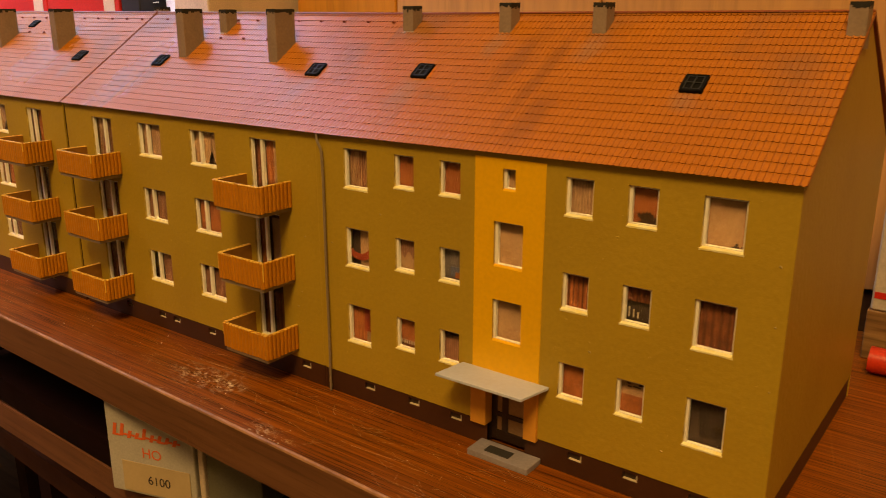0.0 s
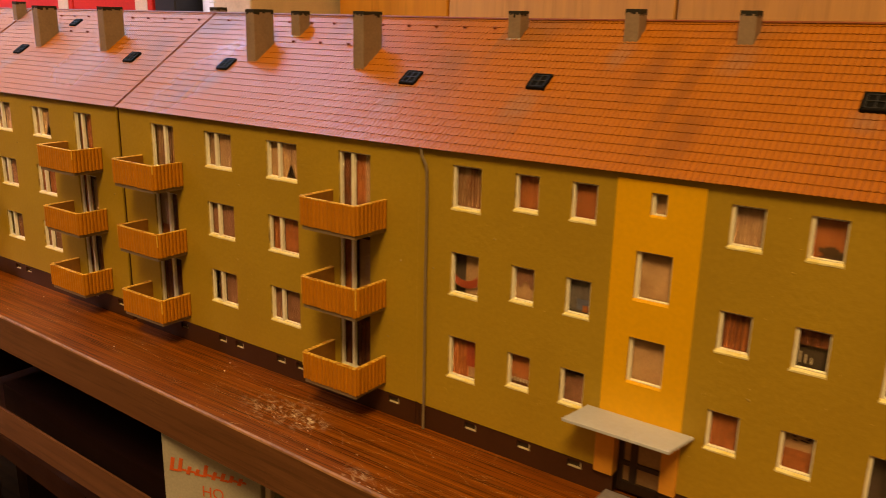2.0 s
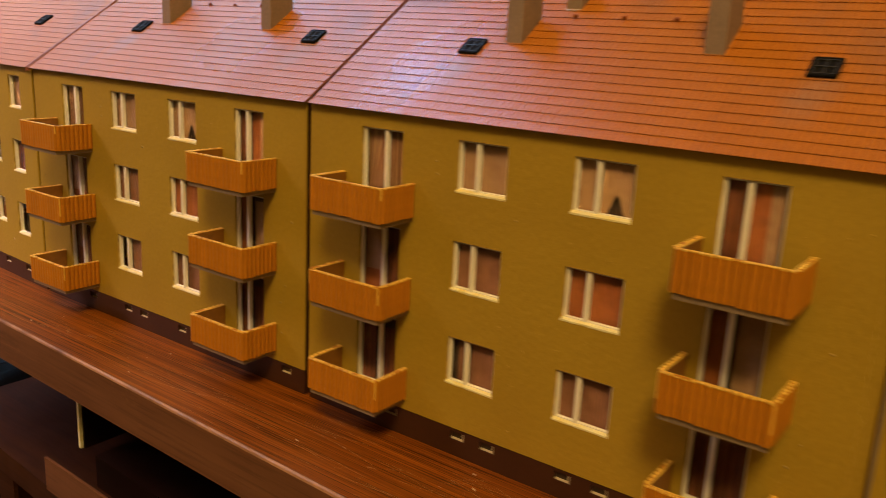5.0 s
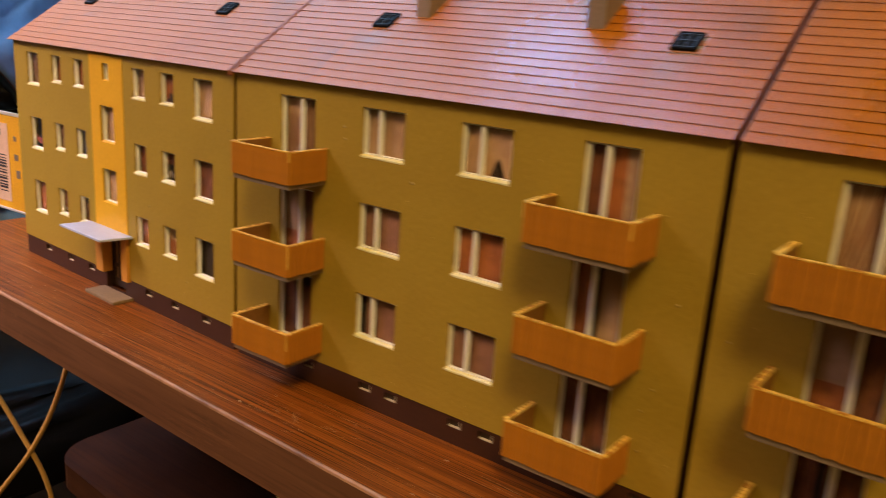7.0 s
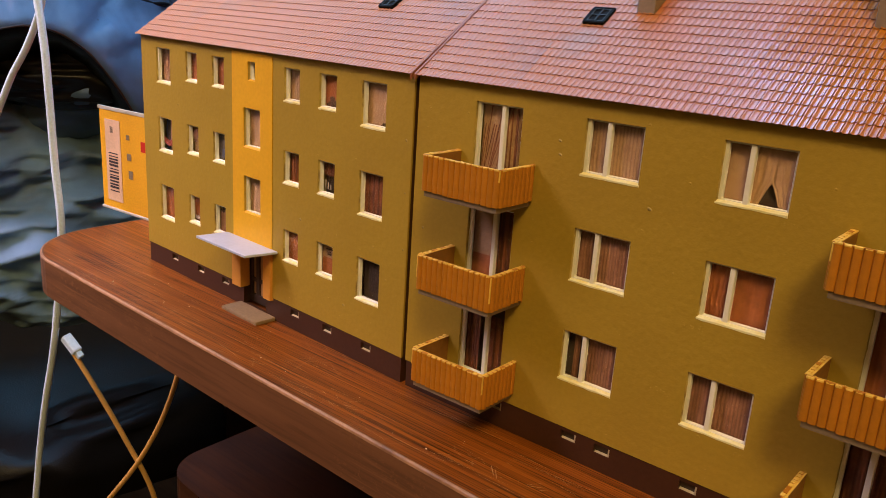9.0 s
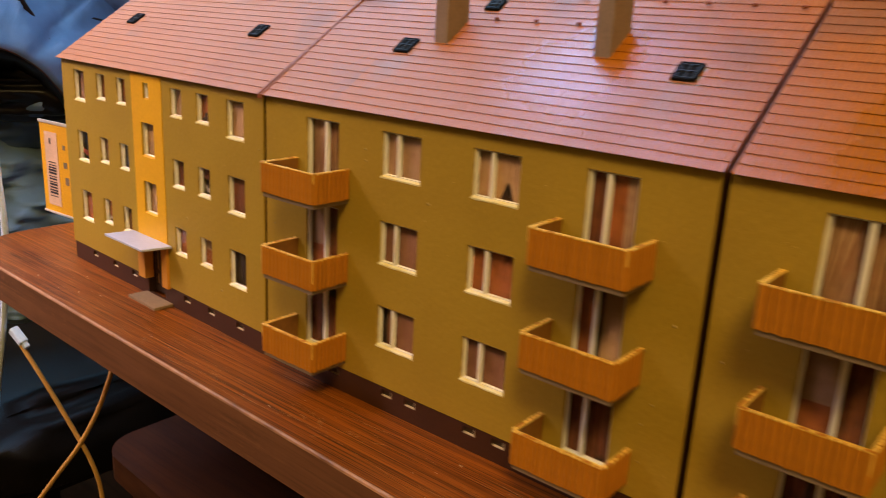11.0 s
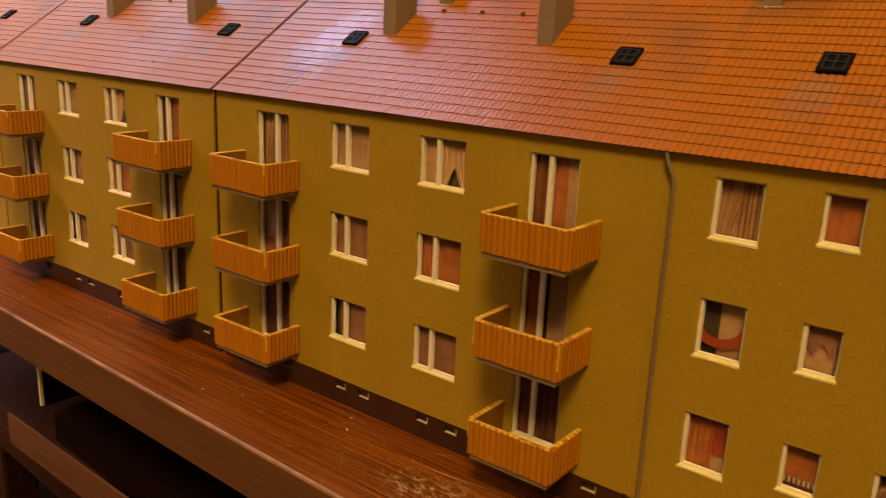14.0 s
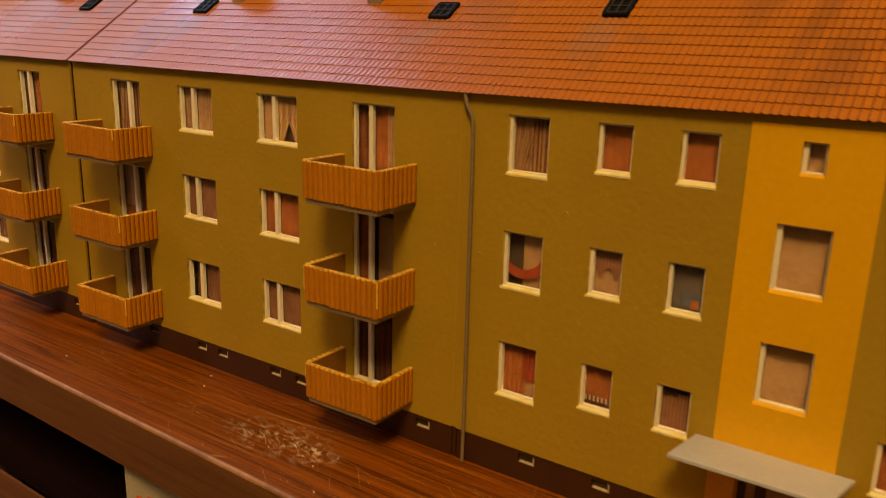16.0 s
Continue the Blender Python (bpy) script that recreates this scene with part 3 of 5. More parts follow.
UP = Vector((0, math.cos(SLOPE), math.sin(SLOPE)))
OUT = Vector((0, -math.sin(SLOPE), math.cos(SLOPE)))


def roof_z(y):
    return EAVE_Z + (y - EAVE_Y) * math.tan(SLOPE)


def on_roof(x, up, out=0.0):
    return Vector((x, EAVE_Y, EAVE_Z)) + UP * up + OUT * out


# profile of one interlocking tile: across, height
TILE_PROFILE = ((0.0, -0.24), (0.07, 0.08), (0.16, 0.26), (0.28, 0.25), (0.42, 0.08), (0.60, 0.00), (0.92, -0.02), (1.0, -0.24))


def tile_verts(x, row):
    """Verts and faces of one tile whose left lower corner is at x, in house space."""
    lo, hi = row * TILE_H + 0.9, min((row + 1) * TILE_H + 1.25, ROOF_LEN - 0.2)
    v, f = [], []
    for a, h in TILE_PROFILE:
        drop = 0.42 * math.sin(math.pi * a) ** 0.7 if 0 < a < 1 else 0.0
        v.append(on_roof(x + a * TILE_W, lo - drop + 0.7, 0.0))
        v.append(on_roof(x + a * TILE_W, lo - drop + 0.05, 0.20 + h))
        v.append(on_roof(x + a * TILE_W, lo - drop, 0.38 + h))
        v.append(on_roof(x + a * TILE_W, hi, 0.06 + h))
    n = len(TILE_PROFILE)
    for i in range(n - 1):
        b, c = 4 * i, 4 * (i + 1)
        for k in range(3):
            f.append((b + k, c + k, c + k + 1, b + k + 1))
    return v, f


def shade_lips(me):
    """Tile faces in the tile plastic; shade at the lower lips and in the joints is put in as dark colour."""
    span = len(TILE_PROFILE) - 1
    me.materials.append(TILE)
    me.materials.append(LIP_SHADE)
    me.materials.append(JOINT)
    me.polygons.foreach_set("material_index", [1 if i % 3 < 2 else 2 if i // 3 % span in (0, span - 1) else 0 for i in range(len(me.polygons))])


def tile_mesh():
    v, f = tile_verts(0.0, 0)
    o = on_roof(0, 0)
    me = bpy.data.meshes.new("roof_tile")
    me.from_pydata([(p - o) * 0.001 for p in v], [], f)
    shade_lips(me)
    return me


ONE_TILE = tile_mesh()
bm = bmesh.new()
outline = [(1.5 * math.cos(math.pi * (0.06 + 0.88 * i / 8)), 0.75 * math.sin(math.pi * (0.06 + 0.88 * i / 8))) for i in range(9)]
prism(bm, outline, 0.0, 4.05, "x")
bmesh.ops.bevel(bm, geom=[e for e in bm.edges if abs(e.verts[0].co.x - e.verts[1].co.x) < 0.01], offset=0.12, segments=1, affect="EDGES")
RIDGE_TILE = shared("ridge_tile", bm, RIDGE)
bm = bmesh.new()
half = 1.0
prism(bm, [(-half, 0.55), (-half, 0.1), (-0.86, -0.24), (-0.55, -0.50), (0, -0.60), (0.55, -0.50), (0.86, -0.24), (half, 0.1), (half, 0.55)], 0.0, 11.0)
SLAT_MESH = shared("slat", bm, SLAT)


def roof(house, x0, x1, named, verges=(True, True), lift=0.0):
    """Front slope tiled; deck, back slope, ridge and verge boards."""
    bm = bmesh.new()
    prism(bm, [(EAVE_Y + 1.6, EAVE_Z + 0.5), (EAVE_Y + 1.6, EAVE_Z + 1.1), (RIDGE_Y, RIDGE_Z), (127.6, EAVE_Z), (127.6, EAVE_Z - 1.0), (RIDGE_Y, RIDGE_Z - 1.4)], x0 + 0.2, x1 - 0.2, "x")
    deck = part("roof", bm, VERGE, house, "orange-red interlocking tiled pitched roof")
    count = int((x1 - x0) / TILE_W)
    start = x0 + ((x1 - x0) - count * TILE_W) / 2
    verts, faces = [], []
    first, last, rows_named = named
    for r in range(ROWS_UP):
        for c in range(count):
            if r < rows_named and first <= c < last:
                p = on_roof(start + c * TILE_W, r * TILE_H)
                piece("tile", ONE_TILE, deck, p.x, p.y, p.z)
                continue
            v, f = tile_verts(start + c * TILE_W, r)
            n = len(verts)
            verts += [q * 0.001 for q in v]
            faces += [tuple(i + n for i in g) for g in f]
    me = bpy.data.meshes.new("tile_field")
    me.from_pydata(verts, [], faces)
    shade_lips(me)
    tagged(piece("tile_field", me, deck, 0, 0, 0), kind="stuff")
    x = x0
    k = 0
    while x < x1 - 1:
        piece("ridge_tile", RIDGE_TILE, deck, x, RIDGE_Y, RIDGE_Z - 0.25, Euler((0, 0, rng.uniform(-0.012, 0.012))), (min(1.0, (x1 - x) / 4.05), 1, 1))
        x += 4.1
    for vx, wanted in zip((x0 - 0.05, x1 - 0.75), verges):
        if not wanted:
            continue
        bm = bmesh.new()
        prism(bm, [(EAVE_Y - 0.2, EAVE_Z - 0.9), (EAVE_Y - 0.2, EAVE_Z + 0.9), (RIDGE_Y, RIDGE_Z + 1.1), (RIDGE_Y, RIDGE_Z - 1.6)], vx, vx + 0.8, "x")
        part("verge_board", bm, VERGE, deck)
    # a roof that sits a little high at its right end
    deck.rotation_euler = (0, -math.atan2(lift, x1 - x0), 0)
    deck.location.z = 0.001 * lift * (-x0) / (x1 - x0)
    return deck


def skylight(house, x, y, width=7.6, length=8.2, flashing=False, raised=0.35):
    up = (y - EAVE_Y) / math.cos(SLOPE)
    rot = Euler((SLOPE, 0, 0))
    base = on_roof(x, up, raised)

    def placed(name, bm, mat, parent, label=""):
        ob = part(name, bm, mat, parent, label)
        ob.matrix_basis = Matrix.LocRotScale(base * 0.001, rot, None) if parent == house else Matrix.Identity(4)
        return ob

    bm = bmesh.new()
    t = 0.9
    block(bm, 0, width, 0, t, -0.6, 1.0, 0.25)
    block(bm, 0, width, length - t, length, -0.6, 1.0, 0.25)
    block(bm, 0, t, t, length - t, -0.6, 1.0)
    block(bm, width - t, width, t, length - t, -0.6, 1.0)
    block(bm, 0.4, width - 0.4, 0.4, length - 0.4, -0.6, 0.15)
    sky = placed("skylight", bm, SKYFRAME, house, "small black roof window with four panes")
    for a, b in ((0, 0), (1, 0), (0, 1), (1, 1)):
        w, h = (width - 2 * t - 0.4) / 2, (length - 2 * t - 0.4) / 2
        px, py = t + a * (w + 0.4), t + b * (h + 0.4)
        placed("pane", slab(px, px + w, py, py + h, 0.25, 0.5), SKYFRAME, sky)
    placed("glazing_bar", slab(t, width - t, length / 2 - 0.18, length / 2 + 0.18, 0.55, 0.95), SKYBAR, sky)
    placed("glazing_bar", slab(width / 2 - 0.18, width / 2 + 0.18, t, length - t, 0.56, 0.97), SKYBAR, sky)
    for a, b, c, d in ((t + 0.1, width - t - 0.1, t + 0.1, t + 0.4), (t + 0.1, width - t - 0.1, length - t - 0.4, length - t - 0.1), (t + 0.1, t + 0.4, t + 0.4, length - t - 0.4), (width - t - 0.4, width - t - 0.1, t + 0.4, length - t - 0.4)):
        placed("glazing_bar", slab(a, b, c, d, 0.55, 0.9), SKYBAR, sky)
    # flat plate added for the whitish glue smear round the skylight
    if flashing:
        placed("flashing", slab(-0.9, width + 0.9, -1.0, length + 0.9, -0.7, -0.15), PALE_GLUE, sky, "pale grey plate for the glue smear")
    return sky


def chimney(house, x, y, width, depth, top, soot=True, label=""):
    base = roof_z(y) - 2 if y < RIDGE_Y else RIDGE_Z - (y + depth - RIDGE_Y) * math.tan(SLOPE) - 2
    bm = slab(x, x + width, y, y + depth, base, top - 1.0, 0.15)
    ch = part("chimney", bm, CHIMNEY, house, label or "tall taupe chimney with sooty top")
    bm = bmesh.new()
    wall = 0.7
    for a0, a1, b0, b1 in ((0, width, 0, wall), (0, width, depth - wall, depth), (0, wall, wall, depth - wall), (width - wall, width, wall, depth - wall)):
        block(bm, x + a0, x + a1, y + b0, y + b1, top - 1.0, top + rng.uniform(-0.15, 0.1))
    part("rim", bm, SOOT if soot else CHIMNEY, ch, "black soot-stained rim" if soot else "")
    if soot:
        # soot run ragged down from the rim
        bm = bmesh.new()
        for face in range(3):
            n = 7
            span = width if face == 0 else depth
            for i in range(n):
                a0, a1 = span * i / n, span * (i + 1) / n
                h = max(0.05, 0.5 + 1.5 * noise.noise(Vector((x + i * 0.8, face * 3.1, y))) + rng.uniform(-0.3, 0.5))
                if face == 0:
                    block(bm, x + a0, x + a1, y - 0.05, y + 0.1, top - 1.0 - h, top - 1.0)
                else:
                    px = x - 0.05 if face == 1 else x + width - 0.1
                    block(bm, px, px + 0.15, y + a0, y + a1, top - 1.0 - h, top - 1.0)
        part("soot_run", bm, SOOT, ch)
    if "short" in label:
        # pale glue squeezed out along the foot
        bm = bmesh.new()
        for i in range(9):
            gx, gy = x + width * (i + rng.uniform(0, 0.8)) / 9, y - rng.uniform(0.0, 0.5)
            bmesh.ops.create_icosphere(bm, subdivisions=1, radius=rng.uniform(0.25, 0.55), matrix=Matrix.LocRotScale((gx, gy, roof_z(gy) + 0.45), Euler((SLOPE, 0, 0)), (1.3, 1.2, 0.35)))
        part("glue_seam", bm, PALE_GLUE, ch)
    part("flue", slab(x + wall, x + width - wall, y + wall, y + depth - wall, top - 1.05, top - 0.7), SOOT, ch)
    return ch


def folds(bm, x0, x1, z0, z1, y, amp, pitch, lean=0.0):
    """A hanging sheet with folds."""
    n = max(4, int((x1 - x0) / pitch * 5))
    prev = None
    ph = rng.random() * 6
    for i in range(n + 1):
        f = i / n
        x = x0 + (x1 - x0) * f
        d = amp * 0.6 * (math.sin(6.283 * (x - x0) / pitch + ph) + 0.4 * math.sin(2.7 * (x - x0) / pitch * 3.1 + ph * 2))
        a = bm.verts.new((x + lean * (1 - f), y + d, z0))
        b = bm.verts.new((x, y + d * 0.8, z1))
        if prev:
            bm.faces.new((prev[0], a, b, prev[1]))
        prev = (a, b)


def sprig(bm, x, z, y, size, n=16):
    """Small flat leaves spread from one foot."""
    for _ in range(n):
        a = rng.uniform(0.2, 2.9)
        r = size * rng.uniform(0.35, 1.0)
        p = Vector((x + math.cos(a) * r, y - rng.random() * 0.2, z + math.sin(a) * r))
        w = size * 0.18
        q = [bm.verts.new(p + Vector((math.cos(a + b) * s, 0, math.sin(a + b) * s))) for b, s in ((0, w * 1.6), (1.5, w), (3.1, w * 1.3), (4.6, w))]
        bm.faces.new(q)
        c = [bm.verts.new(Vector((x + ox, y, z)) + (p - Vector((x, y, z))) * k) for ox, k in ((-0.05, 0), (0.05, 0), (0.0, 1.0))]
        bm.faces.new(c)


DEPTH = 0.80   # reveal of the wall before the frame


def dressing(win, x0, x1, z0, z1, style):
    """What shows behind a pane: backing, curtains, small prints."""
    y = DEPTH + 1.75
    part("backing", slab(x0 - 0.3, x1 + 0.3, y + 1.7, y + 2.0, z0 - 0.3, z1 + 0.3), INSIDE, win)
    w, h = x1 - x0, z1 - z0

    def sheet(a, b, lo, hi, mat, amp=0.22, pitch=1.4, dy=0.0, lean=0.0):
        bm = bmesh.new()
        folds(bm, x0 + a * w, x0 + b * w, z0 + lo * h, z0 + hi * h, y + 0.4 + dy, amp, pitch, lean)
        part("curtain", bm, CURT[mat], win, smooth=True)

    def flat(name, a, b, lo, hi, mat, dy=-0.1):
        part(name, slab(x0 + a * w, x0 + b * w, y + dy, y + dy + 0.12, z0 + lo * h, z0 + hi * h), CURT[mat], win)

    def streaked(a, b, turn):
        """Mauve cloth with a fan of slanting red-brown streaks up to turn, and upright ones beyond."""
        sheet(a, b, 0, 1, "beige", 0.2, 1.9, 0.3)
        for k in range(11):
            foot = a + (turn - a) * (0.02 + 0.085 * k + rng.uniform(-0.02, 0.02))
            head = foot + 0.08 + 0.026 * k
            wide = rng.uniform(0.014, 0.030)
            bm = bmesh.new()
            lo, hi = z0 + h * rng.choice((0.0, 0.0, 0.2)), z1 - h * rng.choice((0.0, 0.0, 0.25))
            bm.faces.new([bm.verts.new((x0 + c * w, y + 0.02 - 0.01 * k, z)) for c, z in ((foot, lo), (foot + wide * 0.5, lo), (min(head + wide, b), hi), (min(head, b - 0.01), hi))])
            part("print", bm, CURT["rust" if k % 3 else "brown"], win)
        for k in range(5):
            at = turn + (b - turn) * (0.1 + 0.19 * k)
            flat("print", at, at + 0.03 + 0.02 * (k % 2), 0, 1, "brown" if k % 2 else "rust", 0.0)

    if style == "beige":
        sheet(0, 1, 0, 1, "beige", 0.06, 4.0)
    elif style == "beige_plant":
        sheet(0, 1, 0, 1, "beige", 0.06, 4.0)
        bm = bmesh.new()
        sprig(bm, x0 + 0.8 * w, z0, y - 0.2, 1.7, 22)
        part("plant", bm, CURT["plant"], win)
    elif style == "pleat":
        sheet(0, 1, 0, 1, "pleat", 0.16, 1.35)
    elif style == "brown":
        sheet(0, 1, 0, 1, "brown", 0.35, 2.4)
    elif style == "brown_stripes":
        sheet(0, 1, 0, 1, "orange", 0.4, 1.3, 0.1)
        for k in range(5):
            flat("print", 0.08 + k * 0.19, 0.14 + k * 0.19, 0, 1, "brown", 0.0)
    elif style == "orange":
        sheet(0, 1, 0, 1, "orange", 0.18, 2.8)
    elif style == "orange_plant":
        sheet(0, 1, 0, 1, "orange", 0.1, 3.5)
        bm = bmesh.new()
        sprig(bm, x0 + 0.55 * w, z0, y - 0.2, 3.6, 34)
        part("plant", bm, CURT["plant"], win)
    elif style == "orange_drape":
        sheet(0, 0.62, 0, 1, "orange", 0.3, 1.6)
        sheet(0.55, 1, 0.3, 1, "red", 0.3, 1.4, -0.2)
        sheet(0.5, 1, 0, 0.5, "beige", 0.1, 3.0, 0.4)
    elif style == "swirl":
        streaked(0.0, 1.0, 0.45)
    elif style == "dark_bottles":
        sheet(0, 1, 0.55, 1, "brown", 0.2, 1.2)
        for k in range(3):
            flat("print", 0.12 + 0.17 * k, 0.17 + 0.17 * k, 0.12, 0.40 - 0.06 * k, "white")
    elif style == "half_orange":
        sheet(0, 1, 0.5, 1, "beige", 0.05, 4.0, 0.1)
        sheet(0, 1, 0.0, 0.52, "orange", 0.06, 5.0)
        bm = bmesh.new()
        for k in range(9):
            a = rng.uniform(0.2, 0.9)
            b = rng.uniform(0.62, 0.92)
            block(bm, x0 + a * w, x0 + a * w + 1.3, y - 0.2, y - 0.1, z0 + b * h, z0 + b * h + 0.4)
        part("print", bm, CURT["plant"], win)
    elif style == "dark_picture":
        sheet(0.2, 1, 0.18, 0.95, "dim", 0.25, 5.0, 0.5, 1.2)
        bm = bmesh.new()
        sprig(bm, x0 + 0.82 * w, z0 + 0.35 * h, y - 0.2, 2.2, 14)
        part("plant", bm, CURT["plant"], win)
    elif style == "blind_blue":
        sheet(0, 1, 0, 1, "grey", 0.08, 2.4)
        flat("print", 0.35, 0.95, 0.12, 0.42, "blue")
        flat("print", 0.62, 0.86, 0.08, 0.26, "orange", -0.25)
    elif style == "scallop":
        sheet(0, 1, 0, 1, "beige", 0.08, 3.0, 0.3)
        bm = bmesh.new()
        n = 14
        for i in range(n):
            f0, f1 = i / n, (i + 1) / n
            g = lambda f: z0 + h * (0.30 + 0.28 * abs(math.cos(f * 6.283)))
            bm.faces.new([bm.verts.new((x0 + f0 * w, y, g(f0))), bm.verts.new((x0 + f1 * w, y, g(f1))), bm.verts.new((x0 + f1 * w, y, z1)), bm.verts.new((x0 + f0 * w, y, z1))])
        part("curtain", bm, CURT["mauve"], win)
    elif style == "fringe":
        sheet(0, 1, 0.2, 1, "orange", 0.1, 3.0)
        sheet(0, 1, 0, 0.2, "brown", 0.1, 3.0, 0.3)
        for k in range(7):
            flat("print", 0.04 + 0.14 * k, 0.11 + 0.14 * k, 0.12, 0.24, "white")
    elif style == "dark_arc":
        sheet(0.38, 1, 0, 1, "beige", 0.08, 4.0, 0.6)
        bm = bmesh.new()
        for i in range(10):
            a0, a1 = 3.9 + i * 0.21, 3.9 + (i + 1) * 0.21
            cx, cz, r0, r1 = x0 + 0.42 * w, z0 + 0.72 * h, 0.40 * h, 0.58 * h
            bm.faces.new([bm.verts.new((cx + r * math.cos(a), y - 0.1, cz + r * math.sin(a))) for a, r in ((a0, r0), (a1, r0), (a1, r1), (a0, r1))])
        part("print", bm, CURT["red"], win)
    elif style == "grey_plant":
        sheet(0, 1, 0, 0.8, "mauve", 0.12, 1.8)
        bm = bmesh.new()
        sprig(bm, x0 + 0.3 * w, z0 + 0.72 * h, y - 0.2, 2.0, 16)
        part("plant", bm, CURT["plant"], win)
    elif style == "tent_plant":
        sheet(0, 0.40, 0, 1, "beige", 0.06, 3.2)
        bm = bmesh.new()
        m = x0 + 0.68 * w
        n = 12
        for side, a, b in ((-1, x0 + 0.38 * w, m + 0.6), (1, m - 0.6, x1)):
            grid = []
            for j in range(n + 1):
                f = j / n
                gap = 2.6 * max(0.0, 1 - f / 0.42) ** 0.8
                lo_x, hi_x = (a, min(b, m - gap + 0.6 * f)) if side < 0 else (max(a, m + gap - 0.6 * f), b)
                grid.append([bm.verts.new((lo_x + (hi_x - lo_x) * i / 10, y + 0.12 * side + 0.10 * math.sin(i * 1.9 + f * 1.5 * side), z0 + h * f)) for i in range(11)])
            for p, q in zip(grid, grid[1:]):
                for i in range(10):
                    bm.faces.new((p[i], p[i + 1], q[i + 1], q[i]))
        part("curtain", bm, CURT["beige"], win)
        bm = bmesh.new()
        sprig(bm, m, z0, y - 0.25, 2.1, 26)
        part("plant", bm, CURT["plant"], win)
    elif style == "pair_mauve":
        sheet(0, 0.36, 0, 1, "mauve", 0.13, 1.3)
        sheet(0.40, 1, 0, 1, "mauve", 0.15, 1.25)
    elif style == "pair_pleat":
        sheet(0, 0.36, 0, 1, "pleat", 0.13, 1.3)
        sheet(0.40, 1, 0, 1, "pleat", 0.14, 1.25)
    elif style == "pair_dark":
        sheet(0.12, 0.24, 0, 1, "mauve", 0.25, 0.9, 0.3)
        sheet(0.42, 1, 0, 1, "mauve", 0.16, 1.3)
    elif style == "pair_orange":
        sheet(0, 0.36, 0, 1, "orange", 0.22, 1.5)
        sheet(0.40, 1, 0, 1, "orange", 0.16, 2.8)
    elif style == "door_brown":
        sheet(0, 0.34, 0, 1, "brown", 0.14, 1.2)
        sheet(0.42, 0.72, 0, 1, "orange", 0.2, 2.6, 0.2)
        sheet(0.72, 1, 0, 1, "pleat", 0.13, 1.0)
    elif style == "door_red":
        sheet(0, 0.40, 0, 1, "orange", 0.35, 1.7)
        sheet(0.5, 1, 0, 0.9, "beige", 0.05, 5.0, 0.2)
    elif style == "door_dark":
        sheet(0, 0.34, 0, 0.96, "brown", 0.25, 1.2)
        sheet(0.45, 1, 0, 0.8, "brown", 0.35, 2.2, 0.5)
        bm = bmesh.new()
        sprig(bm, x0 + 0.8 * w, z0, y - 0.2, 2.2, 18)
        part("plant", bm, CURT["plant"], win)
    elif style == "door_swirl":
        streaked(0.02, 0.98, 0.42)
    elif style == "door_beige":
        sheet(0, 0.6, 0.35, 1, "beige", 0.05, 5.0)
        sheet(0, 0.6, 0, 0.36, "orange", 0.05, 5.0, 0.1)
        sheet(0.62, 1, 0, 1, "brown", 0.2, 1.4)


